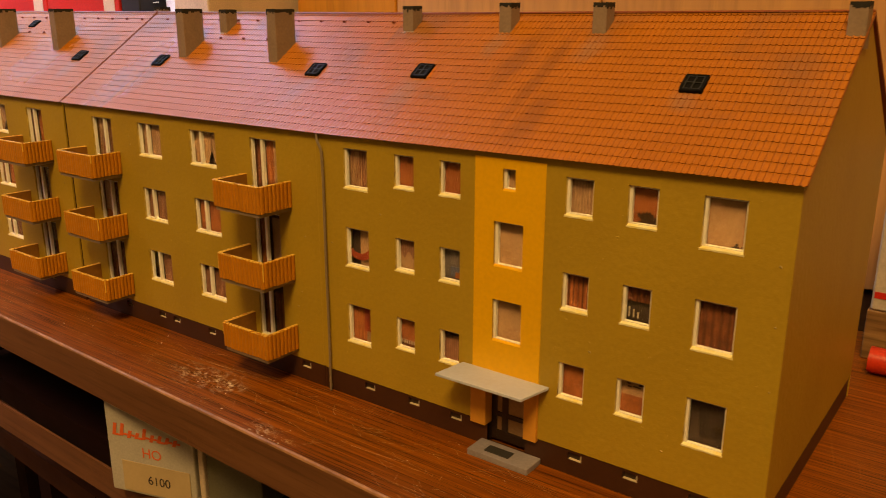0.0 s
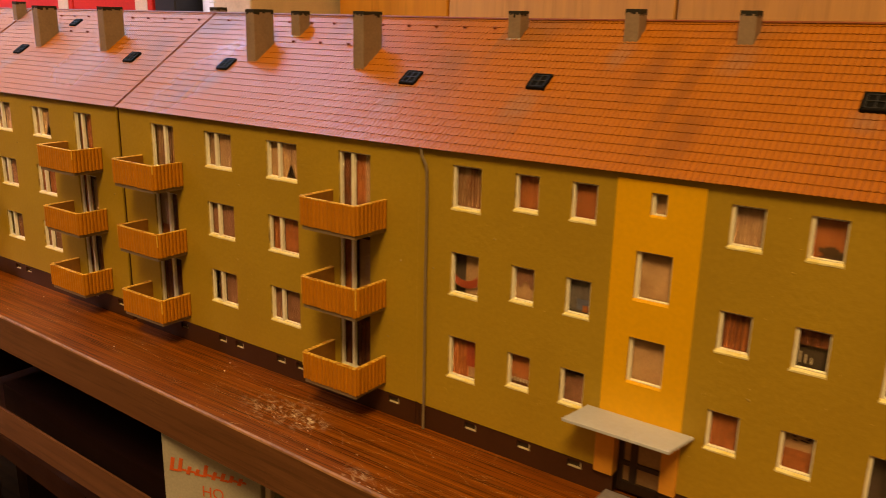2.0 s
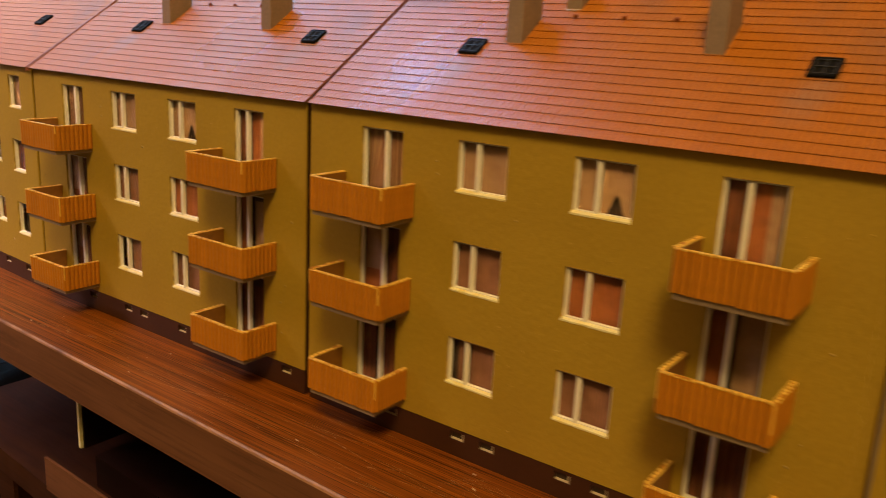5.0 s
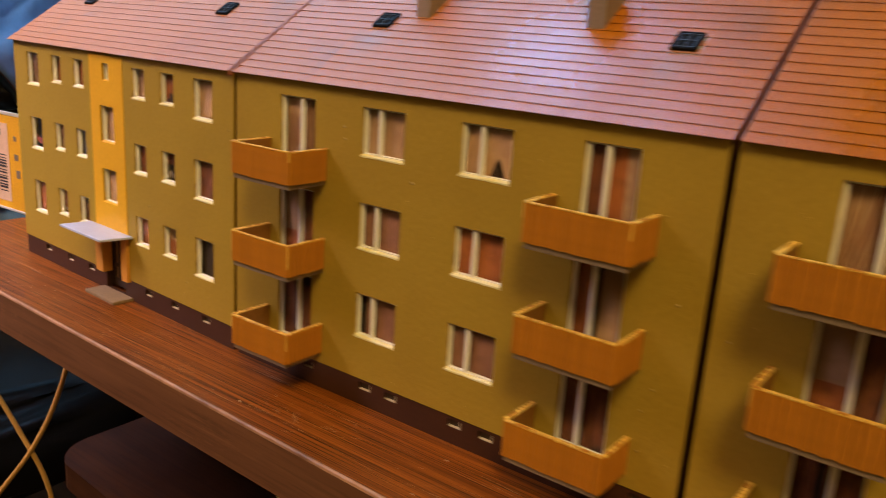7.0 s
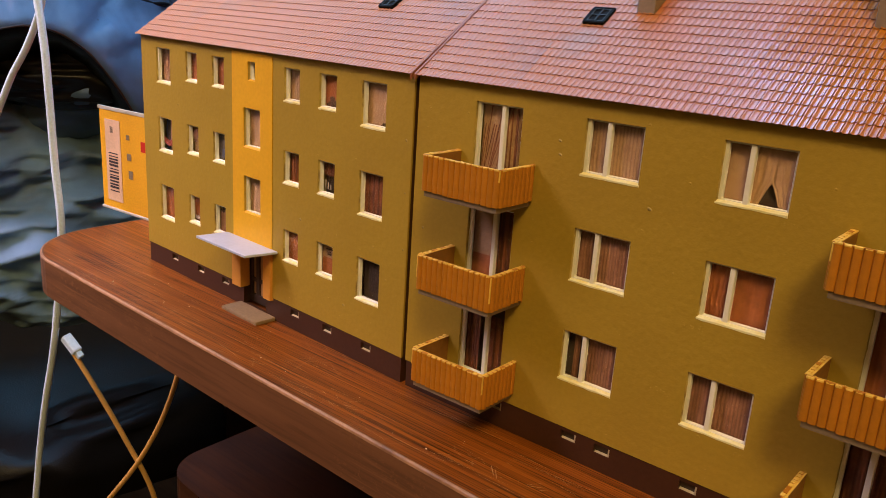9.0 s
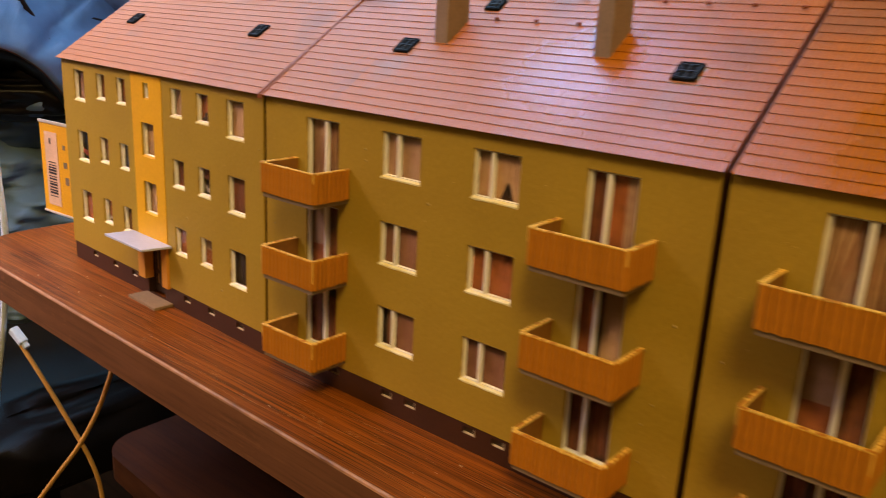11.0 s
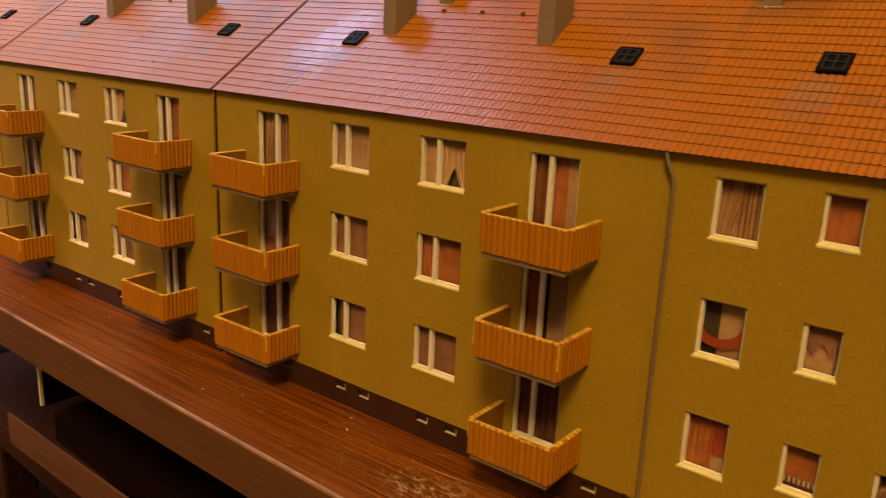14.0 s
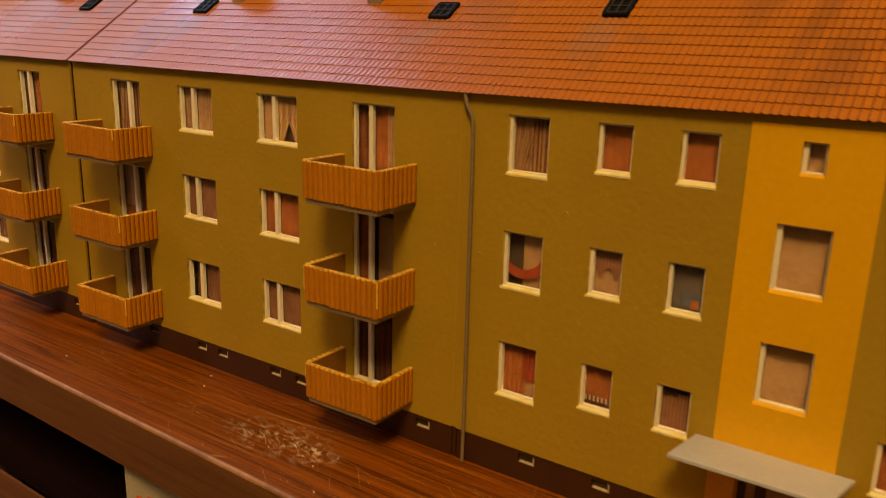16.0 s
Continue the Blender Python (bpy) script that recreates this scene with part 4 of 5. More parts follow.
def window(house, x0, x1, z0, z1, style, mullion=None, frame_mat=None, sill_mat=None, is_door=False):
    """Frame ring behind the reveal, sill, panes and what shows behind them."""
    fm = frame_mat or WHITE
    t = 1.1
    bm = bmesh.new()
    ya, yb = DEPTH, DEPTH + 1.5
    wob = lambda: rng.uniform(-0.12, 0.12)
    e = 0.5
    block(bm, x0 - e, x0 + t + wob(), ya, yb, z0 - e, z1 + e, 0.1)
    block(bm, x1 - t * 0.55 + wob() * 0.5, x1 + e, ya, yb, z0 - e, z1 + e, 0.1)
    block(bm, x0 + t - 0.15, x1 - t * 0.5, ya + 0.02, yb, z1 - t * 0.5, z1 + e)
    block(bm, x0 + t - 0.15, x1 - t * 0.5, ya + 0.02, yb, z0 - e, z0 + t * 0.8, 0.1)
    win = part("balcony_door" if is_door else "window", bm, fm, house)
    # painted edge of the opening, ragged by the knife
    if sill_mat is None:
        bm = bmesh.new()
        n = 9
        ra = []
        for i in range(n + 1):
            z = z0 + 0.1 + (z1 - z0 - 0.2) * i / n
            a, b = x0 + 0.03 + rng.uniform(0, 0.14), 0.06 + rng.uniform(0, 0.10)
            ra.append([bm.verts.new(p) for p in ((x0 + 0.005, b, z), (a, b + 0.08, z), (a + 0.10, DEPTH + 0.1, z), (x0 + 0.005, DEPTH + 0.1, z))])
        for p, q in zip(ra, ra[1:]):
            for i in range(4):
                bm.faces.new((p[i], p[(i + 1) % 4], q[(i + 1) % 4], q[i]))
        bm.faces.new(ra[0][::-1])
        bm.faces.new(ra[-1])
        bmesh.ops.recalc_face_normals(bm, faces=bm.faces)
        part("reveal", bm, REVEAL, win, "ragged olive-painted reveal")
    bars = [x0 + t, x1 - t * 0.55]
    if mullion:
        mx = x0 + (x1 - x0) * mullion
        mw = 0.75
        part("mullion", slab(mx - mw, mx + mw, ya - 0.25, yb - 0.1, z0 + 0.3, z1 - 0.2, 0.15), fm, win)
        bars = [x0 + t, mx - mw, mx + mw, x1 - t * 0.55]
    # sill, chamfered and a little rough by hand
    bm = bmesh.new()
    n = 10
    a, b = x0 - 0.25 + wob(), x1 + 0.1 + wob()
    rise = rng.uniform(0, 0.2)
    rings = []
    for i in range(n + 1):
        x = a + (b - a) * i / n
        lip, dip, top = rng.uniform(0.02, 0.22), rng.uniform(-0.12, 0.10), rng.uniform(-0.08, 0.08)
        rings.append([bm.verts.new(p) for p in ((x, -lip, z0 - 0.5 + dip), (x, -lip * 1.2, z0 + 0.02 + top), (x, DEPTH * 0.5, z0 + 0.36 + top + rise), (x, DEPTH + 0.1, z0 + 0.5 + rise), (x, DEPTH + 0.1, z0 - 0.5))])
    for p, q in zip(rings, rings[1:]):
        for i in range(5):
            bm.faces.new((p[i], p[(i + 1) % 5], q[(i + 1) % 5], q[i]))
    bm.faces.new(rings[0][::-1])
    bm.faces.new(rings[-1])
    bmesh.ops.recalc_face_normals(bm, faces=bm.faces)
    part("sill", bm, sill_mat or CREAM, win)
    for a, b in zip(bars[::2], bars[1::2]):
        pane = part("pane", slab(a - 0.2, b + 0.2, yb - 0.55, yb - 0.4, z0 + 0.4, z1 - 0.2), GLASS, win)
        pane.visible_shadow = False
    dressing(win, x0 + t * 0.5, x1 - t * 0.3, z0 + 0.4, z1 - 0.2, style)
    return win


def balcony(house, x0, x1, top, depth=17.0):
    """Slatted parapet on three sides over a thin floor slab."""
    low = top - 11.0
    bm = bmesh.new()
    block(bm, x0 + 0.9, x1 - 0.5, -depth + 0.15, -0.02, low - 1.7, low - 0.2)
    block(bm, x0 + 1.1, x1 - 1.1, -depth + 1.1, -0.02, low - 0.2, low + 0.5)
    bal = part("balcony", bm, BALC_FLOOR, house, "balcony with corrugated ochre parapet")
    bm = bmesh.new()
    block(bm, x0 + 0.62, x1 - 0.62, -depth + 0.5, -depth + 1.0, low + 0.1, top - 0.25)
    part("inner_panel", bm, SLAT_SHADED, bal)
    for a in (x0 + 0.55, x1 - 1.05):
        part("inner_panel", slab(a, a + 0.5, -depth + 1.0, -0.05, low + 0.1, top - 0.25), SLAT_SHADED, bal)
    # worn bright rim along the top and pale rubbed corners
    bm = bmesh.new()
    block(bm, x0 + 0.5, x1 - 0.5, -depth + 0.42, -depth + 1.05, top - 0.24, top - 0.02)
    for a in (x0 + 0.48, x1 - 1.1):
        block(bm, a, a + 0.62, -depth + 1.06, -0.05, top - 0.24, top - 0.02)
    for _ in range(11):
        s = rng.uniform(0.12, 0.34)
        if rng.random() < 0.6:
            cx, cy = rng.uniform(x0 + 0.6, x1 - 0.6), -depth + rng.uniform(0.1, 0.9)
        else:
            cx, cy = x1 - 0.8 + rng.uniform(-0.2, 0.5), -rng.uniform(1, depth - 1)
        bmesh.ops.create_icosphere(bm, subdivisions=1, radius=s, matrix=Matrix.LocRotScale((cx, cy, top - 0.05), Euler((rng.random(), rng.random(), 0)), (1.4, 1, 0.8)))
    part("rim", bm, RIM, bal, "worn bright yellow top edge")
    for cx in (x0 + 0.1, x1 - 0.1):
        if rng.random() < 0.7:
            h = rng.uniform(2.5, 9.0)
            part("worn_corner", slab(cx - 0.28, cx + 0.28, -depth - 0.30, -depth + 0.2, top - h, top - 0.1, 0.15), RIM, bal)
    n = round((x1 - x0) / 2.0)
    pitch = (x1 - x0) / n
    # the slats' cut tops, rubbed bright
    bm = bmesh.new()
    for i in range(n):
        x = x0 + pitch * (i + 0.5) + rng.uniform(-0.1, 0.1)
        w = pitch * rng.uniform(0.30, 0.44)
        block(bm, x - w, x + w, -depth - 0.62, -depth + 0.30, top - rng.uniform(0.25, 0.5), top + rng.uniform(0.02, 0.22), 0.12)
    for i in range(8):
        y = -depth + 0.5 + (depth - 0.5) / 8 * (i + 0.5)
        for x in (x0, x1):
            block(bm, x - 0.60, x + 0.60, y - 0.75, y + 0.75, top - rng.uniform(0.25, 0.5), top + rng.uniform(0.02, 0.2), 0.12)
    part("rubbed_edge", bm, RIM, bal, "bright rubbed slat tops")
    for i in range(n):
        piece("slat", SLAT_MESH, bal, x0 + pitch * (i + 0.5), -depth, low + rng.uniform(-0.15, 0.15), Euler((0, 0, rng.uniform(-0.03, 0.03))), (pitch / 2.0, 1, 1))
    m = 8
    sp = (depth - 0.5) / m
    for i in range(m):
        y = -depth + 0.5 + sp * (i + 0.5)
        piece("slat", SLAT_MESH, bal, x1, y, low + rng.uniform(-0.15, 0.15), Euler((0, 0, math.pi / 2)), (sp / 2.02, 1, 1))
        piece("slat", SLAT_MESH, bal, x0, y, low + rng.uniform(-0.15, 0.15), Euler((0, 0, -math.pi / 2)), (sp / 2.02, 1, 1))
    part("bracket", slab(x1 - 3.2, x1 - 1.6, -6, -0.05, low - 1.5, low - 0.65, 0.1), CREAM, bal)
    return bal


def shell(house, width, holes, vents, recess=None, trim=0.0):
    """Front wall with openings, gables, back wall, plinth with cellar vents."""
    part("front_wall", pierced(-width, -trim, 10.0, 111.3, holes, 0.0, DEPTH), OLIVE, house, "olive-painted front wall")
    for gx in (-width, -1.5 - trim):
        bm = bmesh.new()
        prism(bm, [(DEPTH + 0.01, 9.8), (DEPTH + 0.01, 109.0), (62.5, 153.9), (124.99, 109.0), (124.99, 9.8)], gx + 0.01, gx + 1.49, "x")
        # olive, but dark paint on the trimmed side stands in for the joint's shade
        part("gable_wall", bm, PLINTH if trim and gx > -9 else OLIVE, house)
    part("back_wall", slab(-width, 0, 125, 126.2, 0.2, 109), OLIVE, house)
    vh = [(v, v + 5.4, 5.9, 8.6) for v in vents]
    if recess:
        vh.append(recess)
    part("plinth", pierced(-width + 0.3, -0.3 - trim, 0.0, 9.97, vh, 0.45, 2.0), PLINTH, house, "dark brown painted plinth")
    for gx in (-width + 0.3, -1.8 - trim):
        part("plinth", slab(gx, gx + 1.5, 2.02, 124.5, 0.0, 9.75), PLINTH, house)
    for v in vents:
        bm = bmesh.new()
        prism(bm, [(0.5, 5.6), (0.5, 5.85), (1.5, 6.2), (1.5, 5.6)], v + 0.3, v + 5.2, "x")
        block(bm, v + 4.8, v + 5.35, 0.7, 1.5, 5.9, 8.4)
        vent = part("cellar_window", bm, VENT, house)
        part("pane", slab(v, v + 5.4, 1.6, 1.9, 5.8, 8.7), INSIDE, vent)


def glue_drop(house, x, z, r, y=0.0):
    bm = bmesh.new()
    bmesh.ops.create_icosphere(bm, subdivisions=2, radius=r, matrix=Matrix.LocRotScale((x, y - r * 0.15, z), Euler((0, 0.5, 0)), (1.5, 0.5, 0.9)))
    for v in bm.verts:
        v.co += Vector(noise.noise_vector(v.co * 2.0)) * r * 0.3
    part("glue_drop", bm, GLUE, house, smooth=True)


def wall_specks(house, width, holes, seed):
    """Tiny paint pimples on the facade."""
    r = random.Random(seed)
    bm = bmesh.new()
    for _ in range(60):
        x, z = -r.uniform(2, width - 2), r.uniform(12, 107)
        if any(h[0] - 1 < x < h[1] + 1 and h[2] - 1 < z < h[3] + 1 for h in holes):
            continue
        s = r.uniform(0.12, 0.4)
        bmesh.ops.create_icosphere(bm, subdivisions=1, radius=s, matrix=Matrix.LocRotScale((x, 0.02, z), None, (r.uniform(0.6, 2.2), 0.45, 1)))
    for _ in range(9):
        x, z = -r.uniform(6, width - 6), r.uniform(14, 104)
        for _ in range(12):
            px, pz = x + r.gauss(0, 1.1), z + r.gauss(0, 0.45)
            if any(h[0] - 1 < px < h[1] + 1 and h[2] - 1 < pz < h[3] + 1 for h in holes):
                continue
            s = r.uniform(0.08, 0.26)
            bmesh.ops.create_icosphere(bm, subdivisions=1, radius=s, matrix=Matrix.LocRotScale((px, 0.03, pz), Euler((0, r.random() * 3, 0)), (r.uniform(0.8, 2.6), 0.4, 0.8)))
    tagged(part("paint_pimples", bm, OLIVE, house), kind="stuff")


SMALL = [(92.9, 105.5), (60.7, 73.6), (28.6, 41.6)]
LARGE = [(89.7, 105.4), (57.8, 73.8), (25.3, 41.6)]
A_COLS = [
    (-168.6, -156.3, LARGE, ("swirl", "dark_arc", "orange_drape")),
    (-143.0, -133.7, SMALL, ("orange", "scallop", "fringe")),
    (-122.0, -112.8, SMALL, ("orange", "blind_blue", "grey_plant")),
    (-71.4, -61.6, SMALL, ("pleat", "brown_stripes", "orange")),
    (-50.0, -40.2, SMALL, ("orange_plant", "dark_bottles", "half_orange")),
    (-26.6, -14.0, LARGE, ("beige_plant", "brown", "dark_picture")),
]
STAIR = [(-95.2, -90.0, 98.0, 105.6), (-98.4, -86.6, 70.7, 87.0), (-98.4, -86.4, 42.9, 58.7)]
A_WIDTH = 182.0


def stair_house(x, label):
    """Three storeys, six columns of windows, a yellow stair strip with entrance and canopy."""
    house = thing("model_house", x, 0, 0, label, "model house", "row of model houses")
    holes = [(a, b, z0, z1) for a, b, rows_, _ in A_COLS for z0, z1 in rows_]
    strip = (-106.4, -78.6)
    entry = (-100.0, -83.6, 9.9, 30.0)
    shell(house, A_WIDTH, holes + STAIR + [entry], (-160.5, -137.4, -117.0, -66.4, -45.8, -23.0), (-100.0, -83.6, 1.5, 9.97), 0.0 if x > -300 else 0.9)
    wall_specks(house, A_WIDTH, holes + STAIR + [entry], int(x) + 900)
    part("stair_strip", pierced(*strip, 10.3, 108.9, [(s[0] + 0.02, s[1] - 0.02, s[2] + 0.02, s[3] - 0.02) for s in STAIR] + [(-100.02, -83.58, 10.2, 30.0)], -0.35, -0.02), YELLOW, house, "bright yellow stairwell strip")
    for a, b, rows_, styles in A_COLS:
        for (z0, z1), s in zip(rows_, styles):
            window(house, a, b, z0, z1, s)
    for a, b, z0, z1 in STAIR:
        window(house, a, b, z0, z1, "beige", sill_mat=YELLOW)
    # entrance: piers, dark glazed door, canopy, step
    for a, b in ((-106.6, -99.9), (-83.7, -78.4)):
        part("pier", slab(a, b, -1.3, 3.5, 8.6, 29.9, 0.2), PALE_ORANGE, house, "pale orange entrance pier")
    bm = bmesh.new()
    for a, b, c, d in ((-100, -98.2, 1.6, 30), (-85.4, -83.6, 1.6, 30), (-98.2, -85.4, 28, 30), (-98.2, -85.4, 1.6, 5.5), (-95.9, -93.4, 5.5, 28), (-98.2, -95.9, 11.2, 13.0), (-93.4, -85.4, 11.2, 13.0)):
        block(bm, a, b, 4.0, 5.0, c, d, 0.1)
    door = part("entrance_door", bm, DARKDOOR, house, "dark brown glazed entrance door")
    for a, b, c, d in ((-98.2, -95.9, 5.5, 11.2), (-98.2, -95.9, 13, 28), (-93.4, -85.4, 5.5, 11.2), (-93.4, -85.4, 13, 28)):
        part("pane", slab(a + 0.02, b - 0.02, 4.6, 4.8, c, d), CURT["beige"], door)
    for a in (-100.9, -83.6):
        part("jamb", slab(a, a + 0.9, DEPTH + 0.02, 5.0, 1.6, 30.2), DARKDOOR, door)
    bm = bmesh.new()
    prism(bm, [(-110.6, -0.4), (-113.0, -14.6), (-77.2, -14.3), (-74.3, -0.4)], 30.2, 31.3)
    bmesh.ops.bevel(bm, geom=list(bm.edges), offset=0.15, segments=1, affect="EDGES")
    part("canopy", bm, GREY, house, "flat light grey entrance canopy")
    bm = bmesh.new()
    high = 2.4 if x > -300 else 1.6
    block(bm, -102.2, -76.8, -9.5, 0.4, 0.02, high, 0.35, 2)
    step = part("doorstep", bm, STEP if x > -300 else TANSTEP, house, "grey-brown doorstep slab")
    if x > -300:
        part("doormat", slab(-96.3, -86.0, -7.2, -2.8, 2.4, 2.75, 0.08), MATBLACK, step, "dark rectangular doormat")
    # roof
    end = x > -300
    roof(house, -A_WIDTH - (0.65 if end else 2.2), 2.2 if end else 0.0, (18, 68, 6), (False, not end), 1.5 if end else 0.0)
    for sx in (-156.3, -46.9):
        skylight(house, sx, 27.2 if end else 25.2, raised=0.4 + (1.5 * (1 + sx / 184) if end else 0.0))
    for cx in (-179.7, -131.0, -90.6, -4.9):
        chimney(house, cx, 51.3, 5.5, 6.5, 159.4 if cx > -150 else 158.2, True, "short taupe chimney by the ridge")
    for gx, gz in ((-176.0, 66.0), (-150, 81.5), (-60, 48), (-33, 20.5), (-3.5, 88), (-3.0, 70), (-2.6, 50)):
        glue_drop(house, gx, gz, rng.uniform(0.25, 0.45))
    return house


C_WIN = [(104.5, 88.7), (72.9, 57.1), (41.2, 25.5)]
C_DOOR = [(104.6, 78.3), (72.9, 46.6), (41.3, 15.0)]
C_WIDTH = 182.9


def balcony_house(x, label):
    """Three storeys with two columns of twin windows between two columns of balconies."""
    house = thing("model_house", x, 0, 0, label, "model house", "row of model houses")
    cols = [(-120.2, -102.2, ("pair_pleat", "pair_mauve", "pair_dark")), (-80.5, -62.3, ("tent_plant", "pair_orange", "pair_mauve"))]
    doors = [(-159.2, -141.7, ("door_swirl", "door_beige", "door_dark"), 0.58), (-39.5, -23.2, ("door_brown", "door_red", "door_dark"), 0.42)]
    holes = [(a, b, z0, z1) for a, b, _ in cols for z1, z0 in C_WIN] + [(a, b, z0, z1) for a, b, _, _ in doors for z1, z0 in C_DOOR]
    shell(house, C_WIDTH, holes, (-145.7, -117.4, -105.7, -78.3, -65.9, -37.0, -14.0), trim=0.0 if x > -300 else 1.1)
    wall_specks(house, C_WIDTH, holes, int(x) + 900)
    for a, b, styles in cols:
        for (z1, z0), s in zip(C_WIN, styles):
            window(house, a, b, z0, z1, s, mullion=0.40)
    for a, b, styles, m in doors:
        for (z1, z0), s in zip(C_DOOR, styles):
            window(house, a, b, z0, z1, s, mullion=m, is_door=True)
    for a, b, d in ((-167.0, -136.5, 16.0), (-43.4, -15.2, 17.5)) if x > -300 else ((-164.8, -136.0, 17.0), (-47.3, -16.3, 16.0)):
        for top in (88.7, 57.1, 25.4):
            balcony(house, a, b, top, d)
    roof(house, -C_WIDTH - 0.1, 0.65 if x > -300 else 0.1, (20, 70, 6), (x < -300, False))
    for sx in (-139.8, -29.8):
        skylight(house, sx, 25.0, flashing=(sx > -50 and x < -300))
    for cx in (-125.2, -59.2):
        chimney(house, cx, 31.0, 5.8, 12.0, 156.9)
    # step hooks in two rows near the ridge
    for up_y, xs in ((56.0, [-5 - 14.6 * k for k in range(12)]), (44.0, [-73 - 17.0 * k for k in range(3)])):
        for hx in xs:
            p = on_roof(hx, (up_y - EAVE_Y) / math.cos(SLOPE), 0.6)
            bm = bmesh.new()
            block(bm, -0.75, 0.75, -0.6, 0.6, 0, 1.1, 0.3)
            ob = part("roof_hook", bm, RIDGE, house)
            ob.matrix_basis = Matrix.LocRotScale(p * 0.001, Euler((SLOPE * 0.5, 0, 0)), None)
    for gx, gz in ((-8, 66), (-11.5, 41), (-14.0, 34), (-128.0, 97), (-127.5, 93), (-13.5, 22), (-178, 60), (-98, 83), (-15.6, 56.5), (-16.2, 47.0)):
        glue_drop(house, gx, gz, rng.uniform(0.22, 0.5))
    return house


house_a = stair_house(-4.0, "olive model house with yellow stair strip, grey canopy, orange roof")
house_b = balcony_house(-187.3, "olive model house with ochre balconies and orange tiled roof")
house_c = balcony_house(-371.5, "olive model house with ochre balconies and orange tiled roof")
house_d = stair_house(-555.6, "olive model house with yellow stair strip at the table's rounded end")
house_d.rotation_euler = (0, 0, radians(-2.9))

part("joint_filler", slab(0.02, 1.28, 0.05, 0.9, 10.2, 110.8), OLIVE, house_b)
part("joint_filler", slab(0.02, 1.28, 0.5, 1.4, 0.2, 10.1), PLINTH, house_b)

# what sets single houses apart
chimney(house_b, -113.0, 48.0, 5.4, 7.0, 156.6, True, "short taupe chimney by the ridge")
skylight(house_c, -116.5, 48.5, 6.5, 6.5)
chimney(house_c, -14.0, 70.0, 6.0, 7.0, 158.0, True, "short taupe chimney beyond the ridge")
pipe = tube("downpipe", [(-181.4, -1.5, 110.0), (-180.6, -1.7, 107.0), (-179.1, -1.5, 104.0), (-178.8, -1.3, 100.0), (-178.6, -1.3, 60.0), (-178.4, -1.3, 25.0), (-178.3, -1.5, 0.6)], 0.55, PIPE, house_a, "grey-brown downpipe with bent top")

# ---- things round the houses ----
CARD_GREY = material("grey_card", (0.46, 0.43, 0.36), 0.6, coarse=(40, 0.2), second=(0.28, 0.26, 0.22), bump=(800, 0.1, 0.0001))
CARD_INNER = material("green_grey_card", (0.16, 0.15, 0.10), 0.7, coarse=(40, 0.2))
LABEL_PAPER = material("label_paper", (0.50, 0.38, 0.20), 0.6, fine=(500, 0.04))
PRINT_ORANGE = material("orange_ink", (0.72, 0.13, 0.03), 0.6, bump=None)
PRINT_BLACK = material("black_ink", (0.03, 0.02, 0.02), 0.6, bump=None)
BOX_YELLOW = material("yellow_card", (0.78, 0.40, 0.010), 0.45, coarse=(30, 0.12))
BOX_PALE = material("pale_print", (0.70, 0.46, 0.28), 0.5)
BOX_EDGE = material("white_card_edge", (0.50, 0.46, 0.38), 0.7)
RED_CARD = material("red_card", (0.55, 0.022, 0.012), 0.4, coarse=(20, 0.15))
BLACK_CARD = material("black_card", (0.012, 0.011, 0.012), 0.5)
PALE_PLASTIC = material("pale_plastic", (0.62, 0.62, 0.70), 0.35)
CREAM_CARD = material("cream_card", (0.62, 0.50, 0.38), 0.6)
# white cable tinted blue to carry the cool light that falls on it
CABLE_WHITE = material("blue_tinted_cable", (0.66, 0.79, 0.94), 0.35, bump=None)
CABLE_TAN = material("tan_cable", (0.50, 0.27, 0.06), 0.45, bump=None)
CLOTH_BLUE = material("blue_grey_cloth", (0.075, 0.13, 0.24), 0.55, fine=(1500, 0.15), coarse=(14, 0.4), second=(0.025, 0.045, 0.085), bump=(13, 0.7, 0.02))
CLOTH_GREEN = material("grey_green_cloth", (0.13, 0.22, 0.33), 0.7, fine=(1500, 0.15), coarse=(16, 0.4), second=(0.045, 0.06, 0.07), bump=(11, 0.7, 0.02))
LEATHER = material("black_leather", (0.006, 0.005, 0.005), 0.34, spec=0.25, fine=(900, 0.15), coarse=(25, 0.3), bump=(700, 0.4, 0.0005))
RED_TUBE = material("red_plastic", (0.62, 0.04, 0.015), 0.35)
RAW_WOOD = wood("raw_wood_strip", (0.36, 0.21, 0.08), (0.22, 0.12, 0.045), 0.6, 10.0, 120.0, 0.4)


def lettering(text, size, mat, name="lettering"):
    """Flat built-in-font letters as a mesh; size in millimetres, standing in local x and z."""
    cu = bpy.data.curves.new(name, "FONT")
    cu.body, cu.size, cu.align_x, cu.extrude = text, size * 0.001, "CENTER", 0.00004
    tmp = bpy.data.objects.new("tmp", cu)
    scene.collection.objects.link(tmp)
    dg = bpy.context.evaluated_depsgraph_get()
    me = bpy.data.meshes.new_from_object(tmp.evaluated_get(dg))
    bpy.data.objects.remove(tmp)
    me.materials.clear()
    me.materials.append(mat)
    return me


# carton on the lower shelf, its face just under the table's edge
carton = thing("carton", -272, -31, -71.7, "grey cardboard box with orange print on the lower shelf", "box")
carton.rotation_euler = (0, 0, radians(17))
part("body", slab(-27.5, 22, 0, 74, 0, 50.5, 0.8, 2), CARD_GREY, carton)
part("tuck_flap", slab(23.2, 26.2, 1.0, 72, 0, 49.0, 0.5), CREAM_CARD, carton, "yellowed cardboard flap edge")
part("side_tray", slab(26.4, 56, 3.0, 72, 0, 47.0, 0.5), CARD_INNER, carton, "dull green-grey inner tray")
